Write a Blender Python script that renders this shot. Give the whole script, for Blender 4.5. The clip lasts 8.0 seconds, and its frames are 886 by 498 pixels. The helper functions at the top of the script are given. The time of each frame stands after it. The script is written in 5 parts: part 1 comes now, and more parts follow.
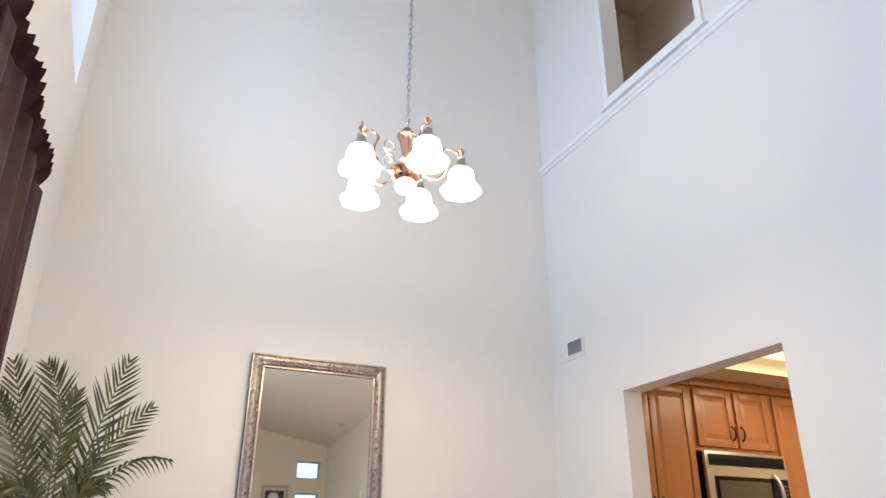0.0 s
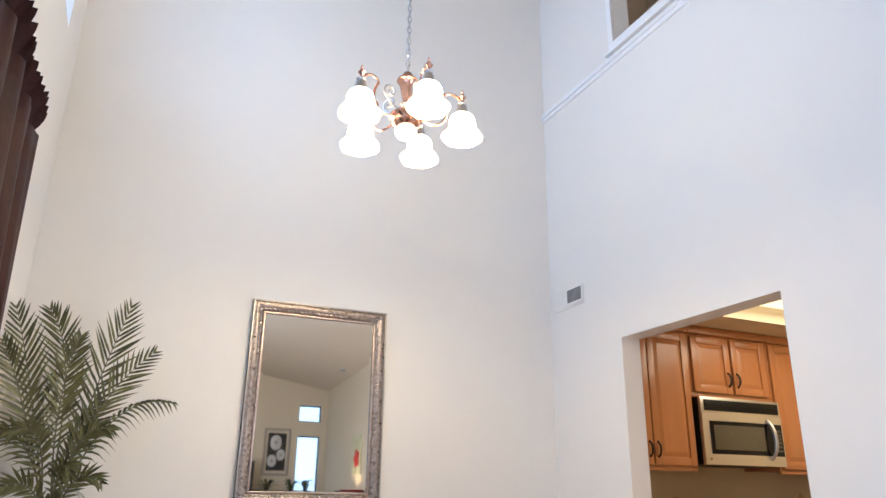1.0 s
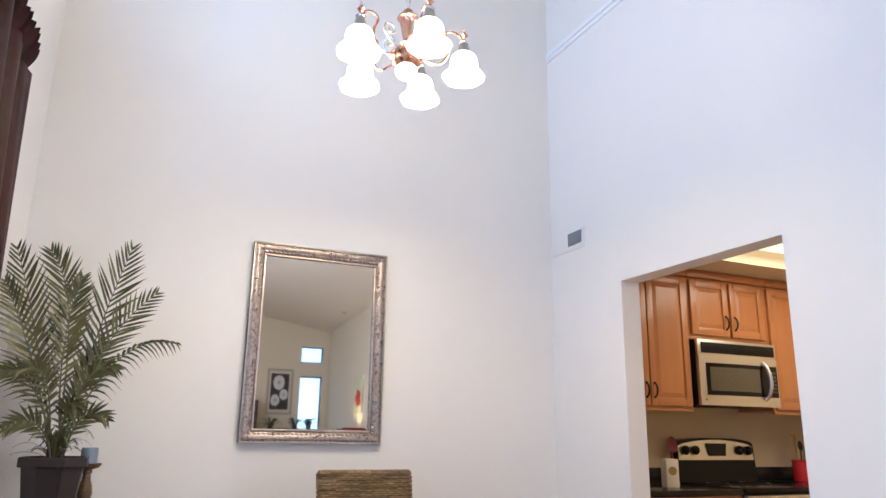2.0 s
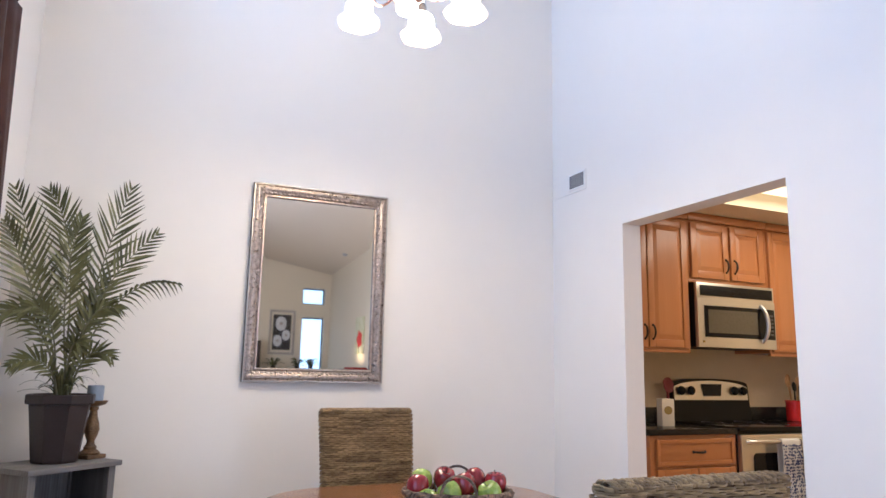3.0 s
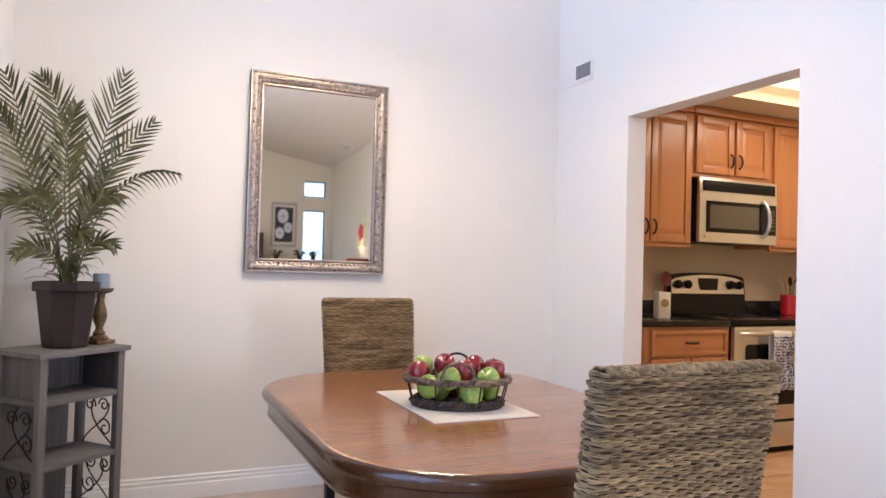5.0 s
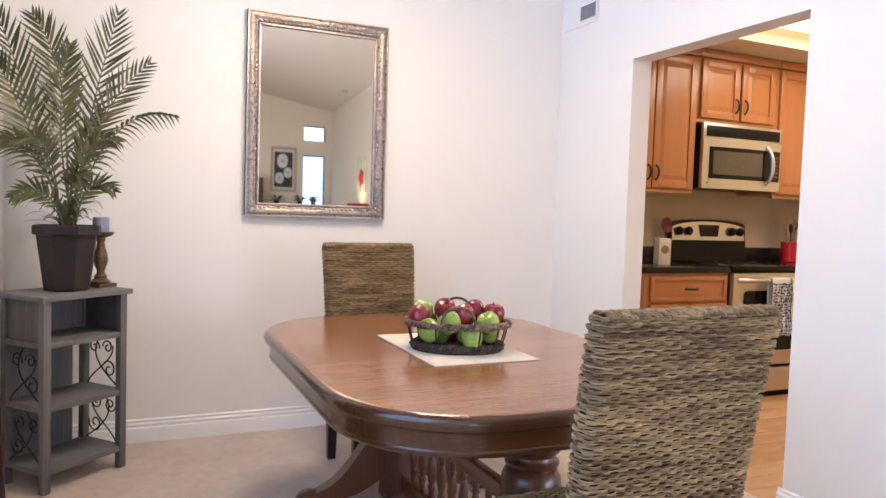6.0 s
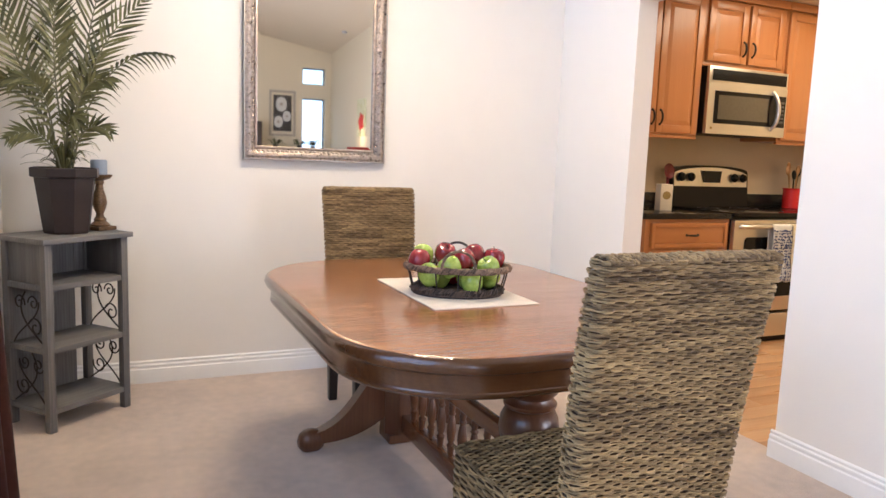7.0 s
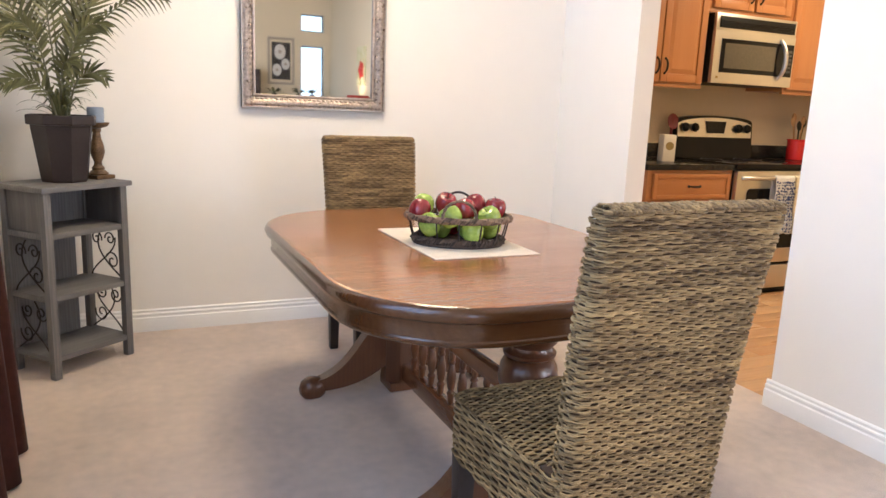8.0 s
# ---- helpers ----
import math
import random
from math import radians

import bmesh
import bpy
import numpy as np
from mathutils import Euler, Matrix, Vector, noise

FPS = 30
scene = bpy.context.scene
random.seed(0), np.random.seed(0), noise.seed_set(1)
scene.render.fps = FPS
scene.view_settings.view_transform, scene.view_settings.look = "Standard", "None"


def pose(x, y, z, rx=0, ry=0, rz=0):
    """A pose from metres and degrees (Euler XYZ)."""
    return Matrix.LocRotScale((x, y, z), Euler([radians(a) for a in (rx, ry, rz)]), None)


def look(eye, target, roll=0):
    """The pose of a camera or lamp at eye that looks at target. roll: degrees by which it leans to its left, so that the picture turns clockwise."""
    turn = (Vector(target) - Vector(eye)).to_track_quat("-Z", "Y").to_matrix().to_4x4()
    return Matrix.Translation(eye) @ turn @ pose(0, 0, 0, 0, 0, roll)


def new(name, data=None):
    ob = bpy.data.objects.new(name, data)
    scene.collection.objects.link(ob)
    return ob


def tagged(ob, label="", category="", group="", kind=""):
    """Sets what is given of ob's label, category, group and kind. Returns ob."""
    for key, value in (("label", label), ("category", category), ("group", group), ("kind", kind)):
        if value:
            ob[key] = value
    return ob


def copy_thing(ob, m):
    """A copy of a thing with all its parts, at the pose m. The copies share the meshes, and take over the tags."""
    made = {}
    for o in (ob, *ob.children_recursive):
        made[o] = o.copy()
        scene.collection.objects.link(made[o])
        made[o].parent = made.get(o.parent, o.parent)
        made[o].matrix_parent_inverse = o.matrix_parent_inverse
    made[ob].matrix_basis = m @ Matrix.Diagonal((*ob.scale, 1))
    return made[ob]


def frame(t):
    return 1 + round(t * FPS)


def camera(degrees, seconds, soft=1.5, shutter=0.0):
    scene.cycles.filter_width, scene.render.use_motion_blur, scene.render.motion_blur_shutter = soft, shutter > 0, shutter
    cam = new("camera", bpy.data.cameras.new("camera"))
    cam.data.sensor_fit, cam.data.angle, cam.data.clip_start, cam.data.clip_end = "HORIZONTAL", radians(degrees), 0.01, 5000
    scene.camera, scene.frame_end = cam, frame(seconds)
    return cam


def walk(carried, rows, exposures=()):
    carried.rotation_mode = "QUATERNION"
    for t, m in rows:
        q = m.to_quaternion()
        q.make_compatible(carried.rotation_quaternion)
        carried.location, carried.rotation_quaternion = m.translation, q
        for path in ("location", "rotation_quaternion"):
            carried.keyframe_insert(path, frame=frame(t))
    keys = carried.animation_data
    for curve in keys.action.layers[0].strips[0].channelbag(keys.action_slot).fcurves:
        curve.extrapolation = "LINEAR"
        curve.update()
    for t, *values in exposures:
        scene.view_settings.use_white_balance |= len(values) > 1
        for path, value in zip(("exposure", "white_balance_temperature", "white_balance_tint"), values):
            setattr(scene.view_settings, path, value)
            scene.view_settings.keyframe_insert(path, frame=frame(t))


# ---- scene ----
# ---------------- camera and walk: a tilt on a tripod, the lens a hand's width before and above the hinge ----------------
EYE = Vector((0.0, 0.0, 1.25))
AHEAD, ABOVE = 0.065, 0.124
cam = camera(64.2, 8.0, soft=1.5)
PATH = [(0.0, -24.08, 23.28, -0.47), (0.5, -24.11, 21.22, -0.59), (1.0, -24.14, 19.08, -0.71), (1.5, -24.15, 16.85, -0.81),
        (3.0, -24.15, 9.90, -1.15), (3.5, -24.14, 7.74, -1.28), (4.0, -24.13, 5.55, -1.42), (4.5, -24.11, 3.44, -1.53),
        (6.0, -24.05, -3.03, -1.88), (6.5, -24.03, -5.30, -2.01), (7.0, -24.00, -7.43, -2.15), (7.5, -23.97, -9.45, -2.26),
        (8.0, -23.92, -11.39, -2.36)]


def lens_at(tilt, roll, yaw):
    """The lens swings about the hinge as the head tilts; EYE is its place at the middle tilt."""
    turn, rest = pose(0, 0, 0, 90 + tilt, roll, yaw), pose(0, 0, 0, 95.55, -1.42, -24.13)
    arm = Vector((0, ABOVE, -AHEAD))
    return EYE + turn @ arm - rest @ arm


walk(cam, [(t, pose(*lens_at(tilt, roll, yaw), 90 + tilt, roll, yaw)) for t, yaw, tilt, roll in PATH],
     exposures=[(0.0, -0.15, 5120, 12), (3.0, -0.01, 4800, 18), (4.5, 0.10, 4920, 19), (6.0, 0.30, 5080, 19), (8.0, 0.48, 5270, 15)])
# ---------------- plan of the place ----------------
LEFT, RIGHT, BACK = -0.53, 2.55, 3.93        # inner faces of the dining end
FAR, SIDE = -12.2, 5.36                      # far wall and side wall of the long room
WALL = 0.126
KITCHEN_BACK, KITCHEN_TOP, TURN = 4.27, 2.46, 1.15
OPEN0, OPEN1, OPEN_TOP = 2.095, 3.205, 2.117   # doorway to the kitchen


def ceiling_z(x, y):
    """Height of the vaulted ceiling."""
    return 3.99 + 0.176 * (SIDE - x) + 0.068 * (y - FAR)


# ---------------- world, sun, large lights ----------------
world = bpy.data.worlds.new("world")
scene.world = world
world.use_nodes = True
wn = world.node_tree.nodes
sky = wn.new("ShaderNodeTexSky")
sky.sky_type = "NISHITA"
sky.sun_disc = False
sky.sun_elevation, sky.sun_rotation = radians(48), radians(100)
world.node_tree.links.new(sky.outputs[0], wn["Background"].inputs[0])
wn["Background"].inputs[1].default_value = 0.12


def lamp(name, kind, m, energy, colour, **values):
    data = bpy.data.lights.new(name, kind)
    data.energy, data.color = energy, colour
    ob = new(name, data)
    ob.matrix_world = m
    if "size" in values:
        data.shape, data.size, data.size_y = "RECTANGLE", values["size"][0], values["size"][1]
    if "radius" in values:
        data.shadow_soft_size = values["radius"]
    if "angle" in values:
        data.angle = radians(values["angle"])
    return ob


DAY = (0.52, 0.73, 1.0)
lamp("sun", "SUN", look((20, 4, 24), (0, 0, 0)), 3.0, (1.0, 0.95, 0.88), angle=0.5)
# skylight that falls through the two windows in the left wall
lamp("window_light_low", "AREA", look((LEFT - 0.10, 0.80, 1.70), (3, 1.15, 0.75)), 23, (0.60, 0.78, 1.0), size=(1.5, 1.75))
lamp("window_light_high", "AREA", look((LEFT - 0.225, 2.61, 4.02), (3, 2.61, 3.6)), 32, DAY, size=(1.72, 1.16))
# general fill from behind, at a row of windows added out of view
lamp("room_fill_light", "AREA", look((LEFT - 0.10, -6.0, 1.7), (3, -6.0, 1.5)), 140, (0.88, 0.93, 1.0), size=(4.0, 2.2))
# warm fill from the right, through a side-wall window added where nothing is seen
lamp("side_fill_light", "AREA", look((SIDE + 0.10, -3.3, 1.5), (0, -1.0, 1.3)), 230, (1.0, 0.94, 0.87), size=(4.0, 2.2))
# fluorescent box in the kitchen ceiling
lamp("kitchen_light", "AREA", look((4.25, 2.75, KITCHEN_TOP + 0.07), (4.25, 2.75, 0)), 31, (1.0, 0.76, 0.44), size=(1.25, 1.55))
# the five bulbs of the chandelier
LAMP, LAMP_Z, LAMP_SCALE = (0.950, 2.56), 2.733, 1.12
for k in range(5):
    a = radians(-90 + 72 * k)
    r = 0.222 * LAMP_SCALE
    lamp("chandelier_bulb", "POINT", pose(LAMP[0] + r * math.cos(a), LAMP[1] + r * math.sin(a), LAMP_Z + 0.042), 9.5, (1.0, 0.77, 0.50), radius=0.03)
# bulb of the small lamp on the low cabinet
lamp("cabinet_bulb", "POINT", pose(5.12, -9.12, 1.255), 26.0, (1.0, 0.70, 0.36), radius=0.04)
# ---------------- materials ----------------


def material(name, colour, rough=0.6, metal=0.0, spread=0.12, scale=8.0, bump=0.0, bump_scale=60.0, emit=None, strength=0.0,
             stretch=(1, 1, 1), coat=0.0, sheen=0.0, by=None, weight=0.5, rough_spread=0.1, second=None, trans=0.0, ior=1.45, spec=0.5):
    """A surface with grain at two scales. second: another colour that the grain runs to; by: 'object' or 'island' adds a piece's own shade."""
    mat = bpy.data.materials.new(name)
    mat.use_nodes = True
    t = mat.node_tree
    n, link = t.nodes, t.links.new
    b = n["Principled BSDF"]
    co = n.new("ShaderNodeTexCoord")
    mp = n.new("ShaderNodeMapping")
    mp.inputs["Scale"].default_value = stretch
    link(co.outputs["Object"], mp.inputs[0])
    big, fine = n.new("ShaderNodeTexNoise"), n.new("ShaderNodeTexNoise")
    big.inputs["Scale"].default_value, fine.inputs["Scale"].default_value = scale, scale * 7
    big.inputs["Detail"].default_value, fine.inputs["Detail"].default_value = 4, 6
    for q in (big, fine):
        link(mp.outputs[0], q.inputs["Vector"])
    mix = n.new("ShaderNodeMath")
    mix.operation = "MULTIPLY_ADD"
    mix.inputs[1].default_value = 0.45
    link(fine.outputs[0], mix.inputs[0])
    half = n.new("ShaderNodeMath")
    half.operation = "MULTIPLY"
    half.inputs[1].default_value = 0.55
    link(big.outputs[0], half.inputs[0])
    link(half.outputs[0], mix.inputs[2])
    value = mix.outputs[0]
    if by:
        src = n.new("ShaderNodeObjectInfo").outputs["Random"] if by == "object" else n.new("ShaderNodeNewGeometry").outputs["Random Per Island"]
        add = n.new("ShaderNodeMath")
        add.operation = "MULTIPLY_ADD"
        add.inputs[1].default_value = weight
        link(src, add.inputs[0])
        low = n.new("ShaderNodeMath")
        low.operation = "SUBTRACT"
        low.inputs[1].default_value = weight / 2
        link(value, low.inputs[0])
        link(low.outputs[0], add.inputs[2])
        value = add.outputs[0]
    ramp = n.new("ShaderNodeValToRGB")
    c = Vector(colour)
    e = ramp.color_ramp.elements
    e[0].position, e[1].position = 0.28, 0.72
    e[0].color = (*(c * (1 - spread)), 1)
    e[1].color = (*(Vector(second) if second else c * (1 + spread)), 1)
    link(value, ramp.inputs[0])
    link(ramp.outputs[0], b.inputs["Base Color"])
    b.inputs["Metallic"].default_value = metal
    rr = n.new("ShaderNodeMapRange")
    rr.inputs[3].default_value, rr.inputs[4].default_value = max(0.02, rough - rough_spread), min(1, rough + rough_spread)
    link(big.outputs[0], rr.inputs[0])
    link(rr.outputs[0], b.inputs["Roughness"])
    b.inputs["Coat Weight"].default_value = coat
    b.inputs["Specular IOR Level"].default_value = spec
    b.inputs["Coat Roughness"].default_value = 0.12
    b.inputs["Sheen Weight"].default_value = sheen
    b.inputs["Transmission Weight"].default_value = trans
    b.inputs["IOR"].default_value = ior
    if bump:
        bn = n.new("ShaderNodeTexNoise")
        bn.inputs["Scale"].default_value = bump_scale
        bn.inputs["Detail"].default_value = 3
        link(mp.outputs[0], bn.inputs["Vector"])
        bp = n.new("ShaderNodeBump")
        bp.inputs["Strength"].default_value = bump
        bp.inputs["Distance"].default_value = 0.01
        link(bn.outputs[0], bp.inputs["Height"])
        link(bp.outputs[0], b.inputs["Normal"])
    if emit:
        b.inputs["Emission Color"].default_value = (*emit, 1)
        b.inputs["Emission Strength"].default_value = strength
    return mat


def wood(name, light, dark, ring=5.0, along="y", rough=0.35, coat=0.3, by=None, fine=1.0):
    """Wood with long grain along one axis and open pores."""
    mat = material(name, light, rough=rough, spread=0.1, scale=ring, second=dark, coat=coat, by=by, bump=0.12 * fine, bump_scale=90,
                   stretch={"x": (0.12, 1.6, 1.6), "y": (1.6, 0.12, 1.6), "z": (1.6, 1.6, 0.12)}[along])
    t = mat.node_tree
    n, link = t.nodes, t.links.new
    wave = n.new("ShaderNodeTexWave")
    wave.wave_type, wave.bands_direction = "BANDS", {"x": "Y", "y": "X", "z": "X"}[along]
    wave.inputs["Scale"].default_value = ring * 1.5
    wave.inputs["Distortion"].default_value = 7.0
    wave.inputs["Detail"].default_value = 3.0
    wave.inputs["Detail Scale"].default_value = 1.4
    mp = n["Mapping"]
    link(mp.outputs[0], wave.inputs["Vector"])
    ramp = n["Color Ramp"]
    old = ramp.inputs[0].links[0].from_socket
    m = n.new("ShaderNodeMath")
    m.operation = "MULTIPLY_ADD"
    m.inputs[1].default_value = 0.16 if ring > 3 else 0.05
    link(wave.outputs["Fac"], m.inputs[0])
    sub = n.new("ShaderNodeMath")
    sub.operation = "SUBTRACT"
    sub.inputs[1].default_value = 0.08
    link(old, sub.inputs[0])
    link(sub.outputs[0], m.inputs[2])
    link(m.outputs[0], ramp.inputs[0])
    return mat


M = {}
M["wall"] = material("wall_paint", (0.80, 0.765, 0.700), rough=0.75, spread=0.012, scale=1.5, bump=0.06, bump_scale=140)
M["room_wall"] = material("room_paint", (0.76, 0.66, 0.46), rough=0.75, spread=0.012, scale=1.5, bump=0.06, bump_scale=140)
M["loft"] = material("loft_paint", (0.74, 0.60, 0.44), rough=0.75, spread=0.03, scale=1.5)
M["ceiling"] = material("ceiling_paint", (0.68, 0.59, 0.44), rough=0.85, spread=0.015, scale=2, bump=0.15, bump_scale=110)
M["trim"] = material("white_trim", (0.84, 0.83, 0.80), rough=0.38, spread=0.02, scale=6)
M["carpet"] = material("carpet", (0.71, 0.575, 0.465), rough=0.95, spread=0.18, scale=3.0, bump=0.9, bump_scale=420, sheen=0.3)
# rails: oak like the top, with under-table shade mixed into its colour
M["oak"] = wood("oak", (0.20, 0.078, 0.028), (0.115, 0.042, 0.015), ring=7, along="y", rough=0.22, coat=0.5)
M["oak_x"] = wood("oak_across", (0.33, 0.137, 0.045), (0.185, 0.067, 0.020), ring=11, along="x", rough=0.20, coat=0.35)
# pedestals, legs and spindles: same oak again, painted darker for the shade below the top
M["oak_z_shaded"] = wood("oak_upright_shaded", (0.120, 0.047, 0.017), (0.078, 0.028, 0.010), ring=7, along="z", rough=0.33, coat=0.4)
# edge and apron: the tabletop's oak, colour darkened for upright faces away from the window
M["oak_edge_shaded"] = wood("oak_edge_shaded", (0.080, 0.031, 0.010), (0.050, 0.019, 0.006), ring=7, along="x", rough=0.13, coat=0.4)
M["maple"] = wood("maple", (0.47, 0.195, 0.056), (0.37, 0.135, 0.036), ring=2.0, along="z", rough=0.32, coat=0.3)
M["maple_x"] = wood("maple_across", (0.46, 0.19, 0.054), (0.36, 0.13, 0.035), ring=2.0, along="x", rough=0.32, coat=0.3)
M["grey_wood"] = wood("grey_wood", (0.185, 0.175, 0.165), (0.10, 0.095, 0.092), ring=9, along="z", rough=0.7, coat=0.0)
M["grey_wood_x"] = wood("grey_wood_across", (0.20, 0.19, 0.18), (0.11, 0.105, 0.10), ring=9, along="x", rough=0.7, coat=0.0)
M["laminate"] = wood("laminate", (0.60, 0.37, 0.19), (0.46, 0.255, 0.115), ring=4, along="x", rough=0.3, coat=0.2, by="object")
M["seagrass"] = material("seagrass", (0.150, 0.088, 0.032), rough=0.58, spread=0.34, scale=9, second=(0.41, 0.280, 0.118), by="island", weight=0.30, bump=0.5, bump_scale=300, stretch=(0.5, 0.5, 1.8))
M["seagrass_core"] = material("seagrass_core", (0.055, 0.032, 0.017), rough=0.9, spread=0.3, scale=40)
M["dark_leg"] = material("dark_leg", (0.022, 0.016, 0.014), rough=0.35, spread=0.3, scale=12)
M["mirror"] = material("mirror_glass", (0.90, 0.89, 0.86), rough=0.02, metal=1.0, spread=0.004, scale=1, rough_spread=0.0)
M["silver"] = material("antique_silver", (0.21, 0.165, 0.135), rough=0.30, metal=0.85, spread=0.4, scale=55, second=(0.48, 0.41, 0.345), bump=0.28, bump_scale=110)
M["silver_lip"] = material("rubbed_copper_silver", (0.42, 0.33, 0.26), rough=0.34, metal=0.9, spread=0.25, scale=34, second=(0.60, 0.50, 0.41), bump=0.15, bump_scale=120)
M["silver_edge"] = material("silver_edge", (0.42, 0.40, 0.36), rough=0.35, metal=0.85, spread=0.25, scale=30)
M["leaf"] = material("palm_leaf", (0.066, 0.072, 0.024), rough=0.45, spread=0.35, scale=5, second=(0.145, 0.142, 0.052), by="island")
M["stem"] = material("palm_stem", (0.10, 0.12, 0.055), rough=0.6, spread=0.3, scale=20, second=(0.16, 0.14, 0.08))
M["pot"] = material("pot", (0.019, 0.012, 0.011), rough=0.5, spread=0.2, scale=10)
M["soil"] = material("moss", (0.05, 0.04, 0.025), rough=0.95, spread=0.5, scale=60, bump=0.8, bump_scale=150)
M["candle"] = material("candle_wax", (0.20, 0.24, 0.30), rough=0.5, spread=0.12, scale=14)
M["bronze"] = material("bronze_resin", (0.055, 0.032, 0.016), rough=0.45, metal=0.3, spread=0.5, scale=22, second=(0.22, 0.13, 0.055), bump=0.3, bump_scale=120)
M["iron"] = material("iron", (0.030, 0.022, 0.018), rough=0.55, metal=0.5, spread=0.3, scale=40)
M["copper"] = material("brushed_nickel_copper", (0.62, 0.38, 0.29), rough=0.22, metal=1.0, spread=0.2, scale=20)
M["chrome"] = material("chain_nickel", (0.48, 0.47, 0.46), rough=0.3, metal=1.0, spread=0.15, scale=20)
M["shade"] = material("frosted_glass", (0.9, 0.85, 0.78), rough=0.5, spread=0.05, scale=12, emit=(1.0, 0.72, 0.33), strength=36.0)
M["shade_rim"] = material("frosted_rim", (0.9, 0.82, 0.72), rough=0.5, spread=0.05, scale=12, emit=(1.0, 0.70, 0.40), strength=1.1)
M["bulb"] = material("bulb", (1, 0.9, 0.8), rough=0.5, emit=(1.0, 0.82, 0.58), strength=14.0)
M["tube"] = material("light_panel", (0.95, 0.9, 0.8), rough=0.6, spread=0.03, emit=(1.0, 0.74, 0.34), strength=1.7)
M["steel"] = material("stainless", (0.60, 0.565, 0.50), rough=0.30, metal=0.95, spread=0.03, scale=14, rough_spread=0.03)
M["black_plastic"] = material("black_plastic", (0.008, 0.007, 0.006), rough=0.40, spec=0.22, spread=0.2, scale=10)
M["black_glass"] = material("black_glass", (0.006, 0.005, 0.005), rough=0.08, spread=0.2, scale=4, spec=0.25, rough_spread=0.03)
M["oven_window"] = material("mesh_glass", (0.085, 0.070, 0.045), rough=0.18, spread=0.15, scale=60)
M["granite"] = material("black_granite", (0.009, 0.008, 0.007), rough=0.12, spread=0.8, scale=120, second=(0.028, 0.024, 0.021), spec=0.3, rough_spread=0.03)
M["splash"] = material("kitchen_paint", (0.58, 0.46, 0.30), rough=0.6, spread=0.03, scale=3, bump=0.05, bump_scale=140)
M["red"] = material("red_enamel", (0.50, 0.018, 0.014), rough=0.2, spread=0.15, scale=10)
M["dark_red"] = material("dark_red_silicone", (0.16, 0.012, 0.014), rough=0.4, spread=0.2, scale=10)
M["spoon"] = wood("spoon_wood", (0.45, 0.26, 0.11), (0.28, 0.14, 0.05), ring=10, along="z", rough=0.5, coat=0.0)
M["card"] = material("cream_card", (0.74, 0.66, 0.50), rough=0.6, spread=0.04, scale=20)
M["gold"] = material("gold_print", (0.32, 0.22, 0.06), rough=0.5, spread=0.3, scale=60)
M["curtain"] = material("curtain_satin", (0.028, 0.009, 0.007), rough=0.55, spread=0.35, scale=6, second=(0.050, 0.017, 0.012), spec=0.15, bump=0.15, bump_scale=300)
M["apple_red"] = material("apple_red", (0.16, 0.006, 0.012), rough=0.20, spread=0.5, scale=18, second=(0.30, 0.028, 0.03), coat=0.3, stretch=(1, 1, 0.25))
M["apple_green"] = material("apple_green", (0.22, 0.32, 0.035), rough=0.24, spread=0.3, scale=14, second=(0.38, 0.47, 0.08), coat=0.3)
M["wicker"] = material("wicker", (0.085, 0.050, 0.028), rough=0.7, spread=0.45, scale=40, second=(0.22, 0.14, 0.08), by="island", bump=0.4, bump_scale=200)
M["twig"] = material("dark_twig", (0.032, 0.020, 0.013), rough=0.75, spread=0.5, scale=40, second=(0.09, 0.055, 0.035), by="island")
M["linen"] = material("linen", (0.66, 0.58, 0.46), rough=0.9, spread=0.10, scale=30, bump=0.6, bump_scale=380)
M["blue_print"] = material("towel_cloth", (0.62, 0.60, 0.55), rough=0.9, spread=0.06, scale=40, bump=0.3, bump_scale=350)
M["navy"] = material("navy_print", (0.05, 0.07, 0.17), rough=0.9, spread=0.3, scale=60)
M["yellow_cloth"] = material("gold_cloth", (0.62, 0.50, 0.24), rough=0.9, spread=0.2, scale=50, second=(0.75, 0.68, 0.5), bump=0.3, bump_scale=350)
M["glass"] = material("window_glass", (1, 1, 1), rough=0.02, spread=0.0, trans=1.0, rough_spread=0.0)
M["sash"] = material("dark_sash", (0.05, 0.06, 0.07), rough=0.4, spread=0.1, scale=10)
M["haze"] = material("outdoor_haze", (0.6, 0.7, 0.8), rough=1.0, spread=0.05, scale=0.4, emit=(0.72, 0.90, 1.0), strength=1.5)
M["keys"] = material("key_grey", (0.055, 0.05, 0.045), rough=0.4, spread=0.2, scale=30)
M["register"] = material("vent_grey", (0.42, 0.42, 0.42), rough=0.5, spread=0.1, scale=30)
M["art_dark"] = material("art_dark", (0.05, 0.042, 0.036), rough=0.7, spread=0.2, scale=8)
M["art_frame"] = material("art_frame", (0.46, 0.40, 0.32), rough=0.6, spread=0.3, scale=30)
M["art_white"] = material("art_white", (0.70, 0.68, 0.62), rough=0.7, spread=0.06, scale=30)
M["art_yellow"] = material("art_yellow", (0.75, 0.70, 0.24), rough=0.7, spread=0.25, scale=5, second=(0.82, 0.80, 0.62))
M["art_red"] = material("art_red", (0.62, 0.04, 0.03), rough=0.7, spread=0.3, scale=12)
M["art_green"] = material("art_green", (0.10, 0.16, 0.05), rough=0.7, spread=0.3, scale=12)
M["sofa"] = material("dark_leather", (0.07, 0.05, 0.04), rough=0.5, spread=0.2, scale=8)
M["red_cloth"] = material("red_cloth", (0.40, 0.05, 0.03), rough=0.85, spread=0.2, scale=20)
